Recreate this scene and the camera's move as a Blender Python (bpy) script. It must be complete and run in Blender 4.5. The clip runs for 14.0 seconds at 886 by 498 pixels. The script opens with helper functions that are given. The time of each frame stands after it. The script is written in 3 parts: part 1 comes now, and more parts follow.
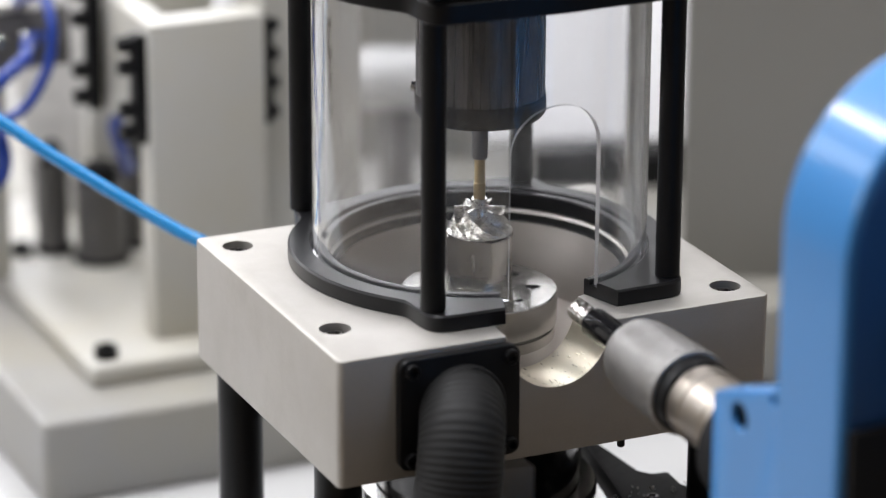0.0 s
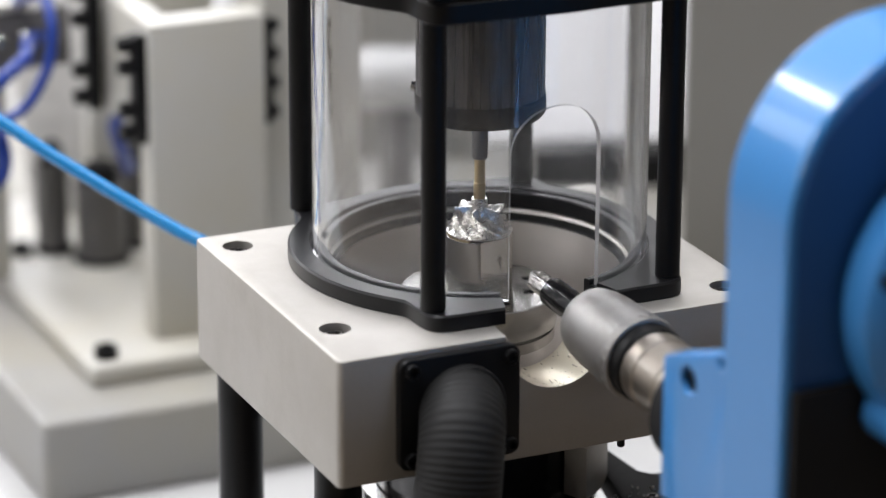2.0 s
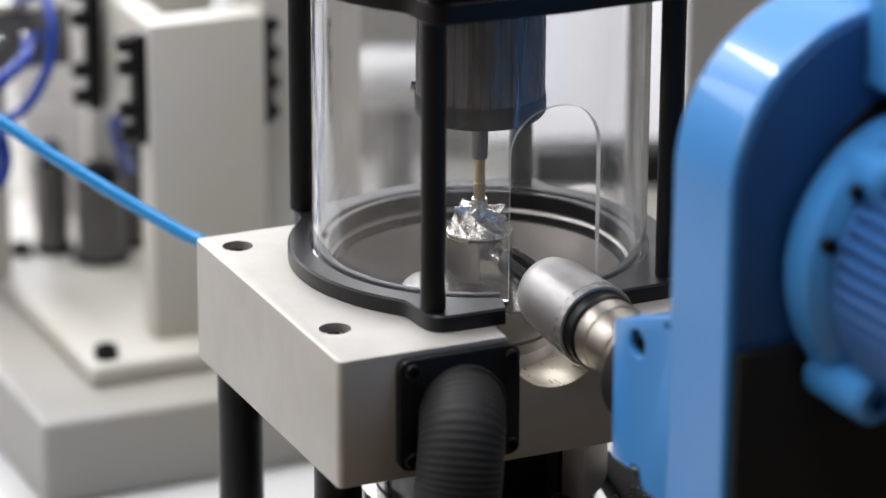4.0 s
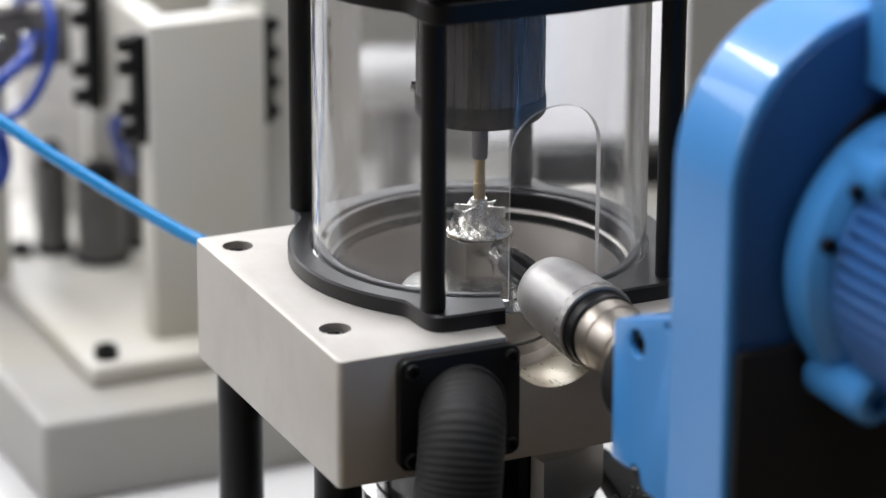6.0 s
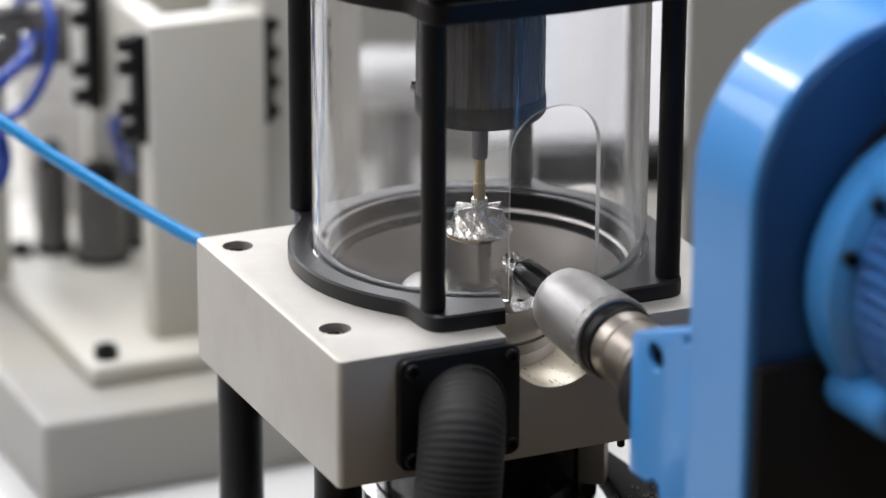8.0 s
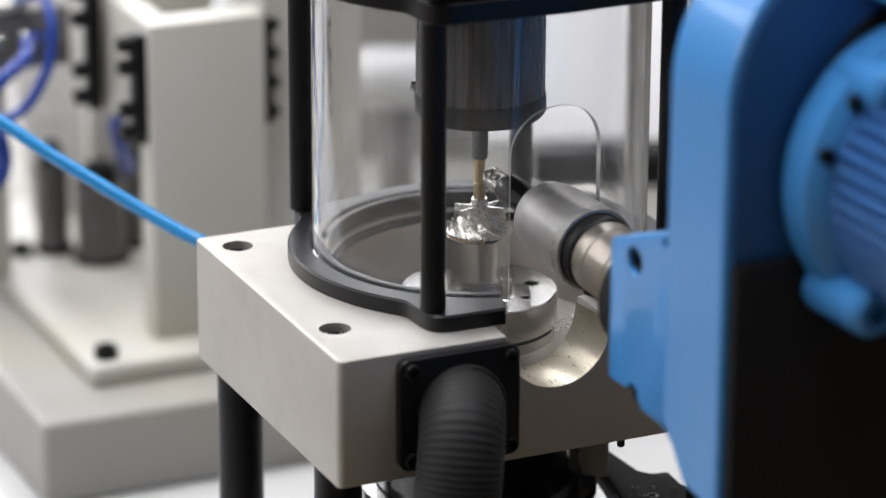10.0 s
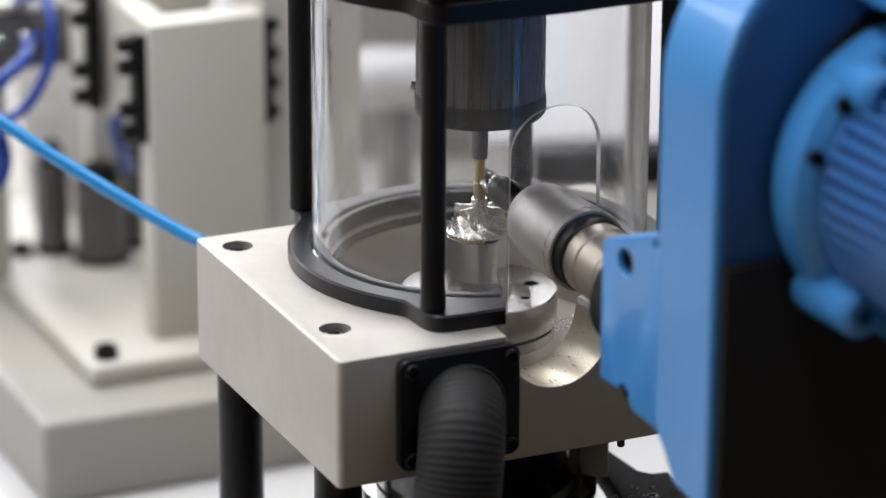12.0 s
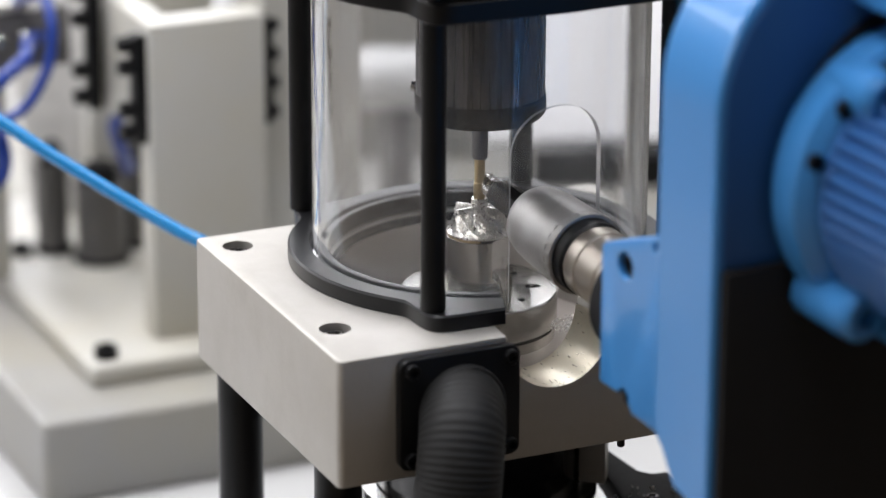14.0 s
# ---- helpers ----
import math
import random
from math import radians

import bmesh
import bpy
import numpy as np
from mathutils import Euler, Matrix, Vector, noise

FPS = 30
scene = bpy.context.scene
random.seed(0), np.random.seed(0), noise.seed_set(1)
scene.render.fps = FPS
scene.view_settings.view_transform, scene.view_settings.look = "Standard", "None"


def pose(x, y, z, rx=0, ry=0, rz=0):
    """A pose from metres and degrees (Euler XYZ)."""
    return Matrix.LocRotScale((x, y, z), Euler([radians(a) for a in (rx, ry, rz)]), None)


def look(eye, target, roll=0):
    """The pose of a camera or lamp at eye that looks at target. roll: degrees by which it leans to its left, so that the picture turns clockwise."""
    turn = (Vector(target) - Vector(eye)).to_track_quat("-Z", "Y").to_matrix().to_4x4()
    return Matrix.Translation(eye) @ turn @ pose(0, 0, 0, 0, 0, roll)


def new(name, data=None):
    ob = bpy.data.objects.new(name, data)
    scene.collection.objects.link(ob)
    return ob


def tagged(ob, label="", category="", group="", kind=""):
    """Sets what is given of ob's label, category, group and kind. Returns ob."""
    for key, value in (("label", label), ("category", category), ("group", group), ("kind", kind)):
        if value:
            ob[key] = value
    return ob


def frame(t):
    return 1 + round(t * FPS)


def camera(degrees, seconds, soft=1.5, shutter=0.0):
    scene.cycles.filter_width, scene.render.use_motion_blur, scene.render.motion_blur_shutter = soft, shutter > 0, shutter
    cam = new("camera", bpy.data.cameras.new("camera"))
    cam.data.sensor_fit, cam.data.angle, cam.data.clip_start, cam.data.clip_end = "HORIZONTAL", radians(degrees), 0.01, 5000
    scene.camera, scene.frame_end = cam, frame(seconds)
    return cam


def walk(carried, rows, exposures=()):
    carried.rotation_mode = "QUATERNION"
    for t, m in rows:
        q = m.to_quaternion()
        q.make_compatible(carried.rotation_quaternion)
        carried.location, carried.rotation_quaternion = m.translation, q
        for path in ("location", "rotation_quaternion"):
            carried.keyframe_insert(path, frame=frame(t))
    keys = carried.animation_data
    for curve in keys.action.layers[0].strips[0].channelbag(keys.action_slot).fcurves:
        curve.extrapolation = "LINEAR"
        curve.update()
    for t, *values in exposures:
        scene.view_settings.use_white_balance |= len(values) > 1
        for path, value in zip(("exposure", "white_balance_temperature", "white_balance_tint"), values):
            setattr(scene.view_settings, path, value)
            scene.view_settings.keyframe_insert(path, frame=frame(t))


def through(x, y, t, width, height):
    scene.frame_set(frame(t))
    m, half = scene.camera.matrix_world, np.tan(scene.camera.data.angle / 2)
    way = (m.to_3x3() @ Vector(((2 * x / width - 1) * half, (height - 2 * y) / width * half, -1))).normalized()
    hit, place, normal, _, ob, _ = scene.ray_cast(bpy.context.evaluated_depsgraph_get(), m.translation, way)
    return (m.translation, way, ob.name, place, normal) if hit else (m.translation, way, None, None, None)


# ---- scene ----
SECONDS = 14.0
cam = camera(14.47, SECONDS, soft=1.2, shutter=0.5)
cam.data.dof.use_dof = True
cam.data.dof.focus_distance = 1.95
cam.data.dof.aperture_fstop = 4.0
EYE = pose(-0.7941, -1.7080, 0.6715) @ Euler((radians(90 - 19.534), radians(0), radians(65.693 - 90))).to_matrix().to_4x4() @ pose(0, 0, 0, 0, 0, 0.255)
walk(cam, [(0.0, EYE), (SECONDS, EYE)])

# ---- world and light: an indoor workshop, lit by area lights out of view ----
world = bpy.data.worlds.new("workshop_air")
scene.world = world
world.use_nodes = True
world.node_tree.nodes["Background"].inputs["Color"].default_value = (0.75, 0.78, 0.8, 1)
world.node_tree.nodes["Background"].inputs["Strength"].default_value = 0.05
scene.view_settings.exposure = -0.01


def area_lamp(name, x, y, z, target, w, h, power, color):
    data = bpy.data.lights.new(name, "AREA")
    data.shape, data.size, data.size_y, data.energy, data.color = "RECTANGLE", w, h, power, color
    ob = new(name, data)
    ob.matrix_world = look((x, y, z), target)
    return tagged(ob, "white area light placed out of view", "light", kind="structure")


area_lamp("overhead_light", -1.65, 3.05, 2.55, (-1.65, 3.05, 0), 0.5, 0.8, 60, (0.962, 0.962, 1.0))
area_lamp("overhead_light", -0.85, 0.45, 2.55, (-0.85, 0.45, 0), 1.0, 2.6, 95, (0.962, 0.962, 1.0))
# Fill light, added to brighten the steel panel and things behind.
area_lamp("overhead_light", 0.7, 0.1, 2.55, (0.7, 0.1, 0), 0.4, 2.0, 45, (0.962, 0.962, 1.0))
# Assumed back window, shifted and widened to brighten the metal tops.
area_lamp("side_light", 0.1, 3.5, 1.35, (0.1, 0.0, 0.6), 3.4, 1.7, 105, (0.945, 0.953, 1.0))
# Upper window, inferred from the second bright stripe on the arm head.
area_lamp("side_light", -2.75, 3.5, 1.75, (-2.0, 0.0, 0.3), 0.6, 0.8, 14, (0.88, 0.93, 1.0))
# Fill light, added at the left for the base plate and left faces.
area_lamp("side_light", -3.9, 0.7, 1.3, (0, 0.5, 0.2), 2.2, 1.5, 62, (0.945, 0.953, 1.0))

# ---- materials ----


def mat(name, color, rough=0.5, metal=0.0, vary=0.06, scale=40.0, bump=0.0, bump_scale=300.0, stretch=(1, 1, 1), rough_vary=0.08, spec=0.5, aniso=0.0, coat=0.0, stain=None, stain_scale=5.0):
    m = bpy.data.materials.new(name)
    m.use_nodes = True
    nt = m.node_tree
    bsdf = nt.nodes["Principled BSDF"]
    tc = nt.nodes.new("ShaderNodeTexCoord")
    mp = nt.nodes.new("ShaderNodeMapping")
    mp.inputs["Scale"].default_value = stretch
    nt.links.new(tc.outputs["Object"], mp.inputs["Vector"])
    n1 = nt.nodes.new("ShaderNodeTexNoise")
    n1.inputs["Scale"].default_value, n1.inputs["Detail"].default_value = scale, 4
    n2 = nt.nodes.new("ShaderNodeTexNoise")
    n2.inputs["Scale"].default_value, n2.inputs["Detail"].default_value = bump_scale, 3
    for n in (n1, n2):
        nt.links.new(mp.outputs["Vector"], n.inputs["Vector"])
    mix = nt.nodes.new("ShaderNodeMixRGB")
    mix.inputs[1].default_value = (*[c * (1 - vary) for c in color], 1)
    mix.inputs[2].default_value = (*[min(1, c * (1 + vary)) for c in color], 1)
    nt.links.new(n1.outputs["Fac"], mix.inputs[0])
    base = mix
    if stain:
        n3 = nt.nodes.new("ShaderNodeTexNoise")
        n3.inputs["Scale"].default_value, n3.inputs["Detail"].default_value = stain_scale, 6
        n3.inputs["Roughness"].default_value = 0.6
        nt.links.new(tc.outputs["Object"], n3.inputs["Vector"])
        ramp = nt.nodes.new("ShaderNodeMapRange")
        ramp.inputs["From Min"].default_value, ramp.inputs["From Max"].default_value = 0.42, 0.68
        nt.links.new(n3.outputs["Fac"], ramp.inputs["Value"])
        base = nt.nodes.new("ShaderNodeMixRGB")
        base.inputs[2].default_value = (*stain, 1)
        nt.links.new(ramp.outputs["Result"], base.inputs[0])
        nt.links.new(mix.outputs[0], base.inputs[1])
    nt.links.new(base.outputs[0], bsdf.inputs["Base Color"])
    rr = nt.nodes.new("ShaderNodeMapRange")
    rr.inputs["To Min"].default_value, rr.inputs["To Max"].default_value = max(0.02, rough - rough_vary), min(1, rough + rough_vary)
    nt.links.new(n2.outputs["Fac"], rr.inputs["Value"])
    nt.links.new(rr.outputs["Result"], bsdf.inputs["Roughness"])
    bsdf.inputs["Metallic"].default_value = metal
    bsdf.inputs["Specular IOR Level"].default_value = spec
    bsdf.inputs["Anisotropic"].default_value = aniso
    bsdf.inputs["Coat Weight"].default_value = coat
    if aniso > 0.6:
        tangent = nt.nodes.new("ShaderNodeTangent")
        tangent.direction_type, tangent.axis = "RADIAL", "Z"
        nt.links.new(tangent.outputs["Tangent"], bsdf.inputs["Tangent"])
    if bump:
        b = nt.nodes.new("ShaderNodeBump")
        b.inputs["Strength"].default_value, b.inputs["Distance"].default_value = bump, 0.0005
        nt.links.new(n2.outputs["Fac"], b.inputs["Height"])
        nt.links.new(b.outputs["Normal"], bsdf.inputs["Normal"])
    return m


ALU = mat("bead_blasted_aluminium", (0.50, 0.483, 0.453), 0.63, 1.0, 0.10, 14, 0.10, 900, rough_vary=0.06, stain=(0.45, 0.43, 0.395), stain_scale=16)
BORE = mat("turned_aluminium_bore", (0.44, 0.41, 0.38), 0.40, 0.85, 0.06, 30, 0.05, 700, (1, 1, 6))
STEEL = mat("polished_steel", (0.63, 0.615, 0.59), 0.13, 1.0, 0.05, 60, 0.05, 500, (1, 1, 12))
TURNED = mat("turned_steel", (0.55, 0.54, 0.515), 0.25, 1.0, 0.06, 80, 0.0, 900, aniso=0.9, rough_vary=0.04)
TURNEDBAR = mat("turned_steel_bar", (0.54, 0.52, 0.485), 0.20, 1.0, 0.06, 80, 0.0, 900, aniso=0.85, rough_vary=0.04)
# Yellowish light in the trough is put into this warm colour.
CHUTE = mat("milled_chute_warm_lit", (0.60, 0.55, 0.44), 0.30, 1.0, 0.08, 40, 0.05, 120, (5, 0.6, 5), stain=(0.53, 0.49, 0.40), stain_scale=22)
DRUM = mat("ground_steel_drum", (0.42, 0.415, 0.40), 0.20, 1.0, 0.10, 50, 0.05, 400, (1, 1, 8))
IMPELLER = mat("milled_aluminium", (0.86, 0.84, 0.81), 0.28, 1.0, 0.04, 200, 0.06, 900)
BRASS = mat("gold_coated_steel", (0.56, 0.44, 0.26), 0.38, 1.0, 0.04, 40, 0.0, 800, rough_vary=0.02)
BLACK = mat("black_anodised", (0.006, 0.006, 0.0065), 0.38, 0.0, 0.15, 60, 0.12, 900, spec=0.22)
RING = mat("black_satin_plastic", (0.006, 0.006, 0.007), 0.36, 0.0, 0.06, 10, 0.0, 300, spec=0.29, rough_vary=0.0)
RUBBER = mat("black_ribbed_rubber", (0.012, 0.012, 0.012), 0.58, 0.0, 0.25, 50, 0.10, 500, spec=0.22)
# Upright colour streaks imitate the streaked reflections on the spindle housing.
DARKSTEEL = mat("dark_motor_metal", (0.085, 0.081, 0.081), 0.28, 0.7, 0.20, 60, 0.0, 400, (1, 1, 0.02))
GREYPART = mat("grey_steel_holder", (0.16, 0.16, 0.165), 0.4, 0.6, 0.1, 90, 0.05, 500)
KNURL = mat("satin_nickel", (0.37, 0.36, 0.35), 0.48, 0.9, 0.07, 60, 0.12, 900, stain=(0.31, 0.30, 0.285), stain_scale=60)
# The spindle nose's warm reflections are put into this colour.
WARMSTEEL = mat("warm_toned_steel", (0.46, 0.415, 0.36), 0.36, 1.0, 0.04, 40, 0.0, 400, rough_vary=0.02)
BLUE = mat("blue_enamel", (0.043, 0.212, 0.515), 0.32, 0.0, 0.06, 12, 0.05, 200, spec=0.4, coat=0.25)
# Darkened copy of the blue enamel, for faces that stand in shade.
SHADEBLUE = mat("blue_enamel_shaded", (0.022, 0.100, 0.29), 0.45, 0.0, 0.10, 20, 0.10, 260, spec=0.3)
GLOSSBLACK = mat("glossy_black_drum", (0.010, 0.010, 0.011), 0.14, 0.0, 0.2, 40, 0.04, 300, (1, 1, 0.1), spec=0.6)
MATTBLACK = mat("matt_black_cover", (0.011, 0.011, 0.012), 0.65, 0.0, 0.2, 30, 0.1, 300, spec=0.2)
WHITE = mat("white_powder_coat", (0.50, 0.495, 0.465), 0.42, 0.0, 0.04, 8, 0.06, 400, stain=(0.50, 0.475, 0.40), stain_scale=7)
# Darkened copy of the white coat; holds the shade of the base's front.
BASESHADE = mat("white_coat_shaded_base", (0.30, 0.296, 0.283), 0.42, 0.0, 0.04, 8, 0.06, 400, stain=(0.31, 0.293, 0.245), stain_scale=7)
TABLEWHITE = mat("white_laminate", (0.54, 0.54, 0.535), 0.3, 0.0, 0.03, 10, 0.03, 300)
GREYPAINT = mat("grey_enclosure_paint", (0.245, 0.235, 0.215), 0.4, 0.0, 0.06, 3, 0.04, 200)
# Non-metal near-white, in place of the steel's bright reflection.
BRUSHED = mat("brushed_stainless", (0.88, 0.88, 0.91), 0.40, 0.0, 0.12, 12, 0.1, 60, (14, 14, 0.6), aniso=0.4)
DARKGREY = mat("dark_grey_paint", (0.105, 0.10, 0.097), 0.45, 0.0, 0.1, 10, 0.05, 200)
MOTTLED = mat("mottled_grey_sheet", (0.50, 0.49, 0.475), 0.5, 0.0, 0.5, 45, 0.05, 200)
HOSEBLUE = mat("translucent_blue_hose", (0.02, 0.25, 0.60), 0.25, 0.0, 0.05, 20)
CABLE = mat("dark_blue_hose", (0.012, 0.045, 0.28), 0.3, 0.0, 0.08, 20)
WALL = mat("workshop_wall_paint", (0.36, 0.335, 0.30), 0.8, 0.0, 0.05, 2, 0.05, 80)
DARKWALL = mat("dark_unseen_wall", (0.13, 0.115, 0.095), 0.8, 0.0, 0.08, 2, 0.05, 80)
FLOOR = mat("warm_brown_floor", (0.24, 0.195, 0.145), 0.7, 0.0, 0.15, 2, 0.1, 60)
CEIL = mat("ceiling_paint", (0.55, 0.54, 0.53), 0.85, 0.0, 0.04, 2)


def clear_acrylic(name, color, rough, through):
    m = bpy.data.materials.new(name)
    m.use_nodes = True
    b = m.node_tree.nodes["Principled BSDF"]
    b.inputs["Base Color"].default_value = (*color, 1)
    b.inputs["Roughness"].default_value = rough
    b.inputs["IOR"].default_value = 1.49
    b.inputs["Transmission Weight"].default_value = through
    return m


def scuffed_and_hazed(m, least, most):
    """Upright hairline scuffs that scatter light; also stands in for haze and streaked reflections."""
    nt = m.node_tree
    clear, out = nt.nodes["Principled BSDF"], nt.nodes["Material Output"]
    tc, mp = nt.nodes.new("ShaderNodeTexCoord"), nt.nodes.new("ShaderNodeMapping")
    mp.inputs["Scale"].default_value = (420, 420, 5)
    n = nt.nodes.new("ShaderNodeTexNoise")
    n.inputs["Scale"].default_value, n.inputs["Detail"].default_value = 1.0, 5
    r = nt.nodes.new("ShaderNodeMapRange")
    r.inputs["From Min"].default_value, r.inputs["From Max"].default_value = 0.35, 0.75
    r.inputs["To Min"].default_value, r.inputs["To Max"].default_value = least, most
    haze, both, mix = nt.nodes.new("ShaderNodeBsdfTranslucent"), nt.nodes.new("ShaderNodeBsdfDiffuse"), nt.nodes.new("ShaderNodeMixShader")
    scatter = nt.nodes.new("ShaderNodeMixShader")
    haze.inputs["Color"].default_value = both.inputs["Color"].default_value = (0.85, 0.86, 0.88, 1)
    nt.links.new(tc.outputs["Object"], mp.inputs["Vector"])
    nt.links.new(mp.outputs["Vector"], n.inputs["Vector"])
    nt.links.new(n.outputs["Fac"], r.inputs["Value"])
    nt.links.new(haze.outputs[0], scatter.inputs[1])
    nt.links.new(both.outputs[0], scatter.inputs[2])
    nt.links.new(r.outputs["Result"], mix.inputs[0])
    nt.links.new(clear.outputs[0], mix.inputs[1])
    nt.links.new(scatter.outputs[0], mix.inputs[2])
    nt.links.new(mix.outputs[0], out.inputs["Surface"])
    return m


ACRYLIC = scuffed_and_hazed(clear_acrylic("clear_acrylic", (0.97, 0.975, 0.98), 0.02, 1.0), 0.011, 0.062)
# Grey colour stands in for light caught in the polished clear edge.
GREYEDGE = clear_acrylic("grey_acrylic_edge", (0.30, 0.30, 0.31), 0.4, 0.5)

# ---- mesh helpers ----


def mesh_of(bm, name, material, smooth=True, angle=35):
    me = bpy.data.meshes.new(name)
    bmesh.ops.recalc_face_normals(bm, faces=bm.faces)
    bm.to_mesh(me)
    bm.free()
    if smooth:
        me.shade_smooth()
        me.set_sharp_from_angle(angle=radians(angle))
    me.materials.append(material)
    return me


def part(name, bm, material, parent, label="", at=None, smooth=True):
    ob = new(name, mesh_of(bm, name, material, smooth))
    ob.parent = parent
    if at is not None:
        ob.matrix_basis = at
    return tagged(ob, label)


def thing(name, label, category, group="", kind="", at=None):
    ob = new(name)
    ob.empty_display_size = 0.02
    if at is not None:
        ob.matrix_basis = at
    return tagged(ob, label, category, group, kind)


def block(x0, x1, y0, y1, z0, z1, bevel=0.0, seg=2):
    bm = bmesh.new()
    bmesh.ops.create_cube(bm, size=1, matrix=Matrix.Translation(((x0 + x1) / 2, (y0 + y1) / 2, (z0 + z1) / 2)) @ Matrix.Diagonal((x1 - x0, y1 - y0, z1 - z0, 1)))
    if bevel:
        bmesh.ops.bevel(bm, geom=bm.edges[:], offset=bevel, segments=seg, affect="EDGES", profile=0.5)
    return bm


def lathe(profile, seg=64, closed=False):
    """Turns a profile of (radius, z) about z."""
    bm = bmesh.new()
    rows = []
    for r, z in profile:
        if r < 1e-6:
            rows.append([bm.verts.new((0, 0, z))])
        else:
            rows.append([bm.verts.new((r * math.cos(2 * math.pi * i / seg), r * math.sin(2 * math.pi * i / seg), z)) for i in range(seg)])
    pairs = list(zip(rows, rows[1:])) + ([(rows[-1], rows[0])] if closed else [])
    for a, b in pairs:
        for i in range(seg):
            j = (i + 1) % seg
            if len(a) == 1 and len(b) > 1:
                bm.faces.new((a[0], b[i], b[j]))
            elif len(b) == 1 and len(a) > 1:
                bm.faces.new((a[i], b[0], a[j]))
            elif len(a) > 1:
                bm.faces.new((a[i], b[i], b[j], a[j]))
    return bm


def rod(r, z0, z1, chamfer=0.0006, seg=48):
    c = min(chamfer, r * 0.4)
    return lathe([(0, z0), (r - c, z0), (r, z0 + c), (r, z1 - c), (r - c, z1), (0, z1)], seg)


def sweep(points, radius, seg=16, radii=None):
    """A round hose through the points (Vectors)."""
    bm = bmesh.new()
    pts = [Vector(p) for p in points]
    rings = []
    side = None
    for i, p in enumerate(pts):
        d = (pts[min(i + 1, len(pts) - 1)] - pts[max(i - 1, 0)]).normalized()
        if side is None:
            side = d.orthogonal().normalized()
        side = (side - d * side.dot(d)).normalized()
        up = d.cross(side)
        r = radii[i] if radii else radius
        rings.append([bm.verts.new(p + (side * math.cos(2 * math.pi * k / seg) + up * math.sin(2 * math.pi * k / seg)) * r) for k in range(seg)])
    for a, b in zip(rings, rings[1:]):
        for k in range(seg):
            bm.faces.new((a[k], a[(k + 1) % seg], b[(k + 1) % seg], b[k]))
    bm.faces.new(rings[0])
    bm.faces.new(rings[-1])
    return bm


def curve_points(keys, n):
    """Points of a smooth line through the keys (Catmull-Rom)."""
    k = [Vector(p) for p in keys]
    k = [2 * k[0] - k[1]] + k + [2 * k[-1] - k[-2]]
    out = []
    for i in range(1, len(k) - 2):
        for j in range(n):
            t = j / n
            a, b, c, d = k[i - 1], k[i], k[i + 1], k[i + 2]
            out.append(0.5 * (2 * b + (c - a) * t + (2 * a - 5 * b + 4 * c - d) * t * t + (3 * b - a - 3 * c + d) * t ** 3))
    out.append(k[-2])
    return out


def extrude_outline(outline, z0, z1, bevel=0.0, seg=2):
    """An outline of (x, y) raised from z0 to z1."""
    bm = bmesh.new()
    low = [bm.verts.new((x, y, z0)) for x, y in outline]
    high = [bm.verts.new((x, y, z1)) for x, y in outline]
    n = len(outline)
    bm.faces.new(low[::-1])
    top = bm.faces.new(high)
    for i in range(n):
        bm.faces.new((low[i], low[(i + 1) % n], high[(i + 1) % n], high[i]))
    if bevel:
        bmesh.ops.recalc_face_normals(bm, faces=bm.faces)
        bmesh.ops.bevel(bm, geom=[e for e in bm.edges if abs(e.verts[0].co.z - e.verts[1].co.z) < 1e-7], offset=bevel, segments=seg, affect="EDGES", profile=0.5)
    return bm


def carved(bm, cutters):
    """bm with the cutters cut away."""
    base = new("carving", bpy.data.meshes.new("carving"))
    bmesh.ops.recalc_face_normals(bm, faces=bm.faces)
    bm.to_mesh(base.data)
    tools = []
    for c in cutters:
        ob = new("cutter", bpy.data.meshes.new("cutter"))
        bmesh.ops.recalc_face_normals(c, faces=c.faces)
        c.to_mesh(ob.data)
        mod = base.modifiers.new("cut", "BOOLEAN")
        mod.operation, mod.solver, mod.object = "DIFFERENCE", "EXACT", ob
        tools.append(ob)
    bpy.context.view_layer.update()
    me = bpy.data.meshes.new_from_object(base.evaluated_get(bpy.context.evaluated_depsgraph_get()))
    out = bmesh.new()
    out.from_mesh(me)
    for ob in (base, *tools):
        old = ob.data
        bpy.data.objects.remove(ob)
        bpy.data.meshes.remove(old)
    bpy.data.meshes.remove(me)
    return out


def moved(bm, m):
    bmesh.ops.transform(bm, matrix=m, verts=bm.verts)
    return bm


def along(p, d):
    """A pose at p whose z axis points along d."""
    return Matrix.Translation(p) @ Vector(d).to_track_quat("Z", "Y").to_matrix().to_4x4()


def joined(*bms):
    out = bmesh.new()
    for b in bms:
        me = bpy.data.meshes.new("joining")
        b.to_mesh(me)
        b.free()
        out.from_mesh(me)
        bpy.data.meshes.remove(me)
    return out


def socket_screw(parent, at, r=0.0045, h=0.004, material=None):
    head = lathe([(0, 0), (r, 0), (r, h * 0.85), (r * 0.88, h), (r * 0.55, h), (r * 0.55, h * 0.35), (0, h * 0.35)], 20)
    return part("screw", head, material or DARKSTEEL, parent, at=at)


# ---- the room ----
TABLE_Z = -0.288


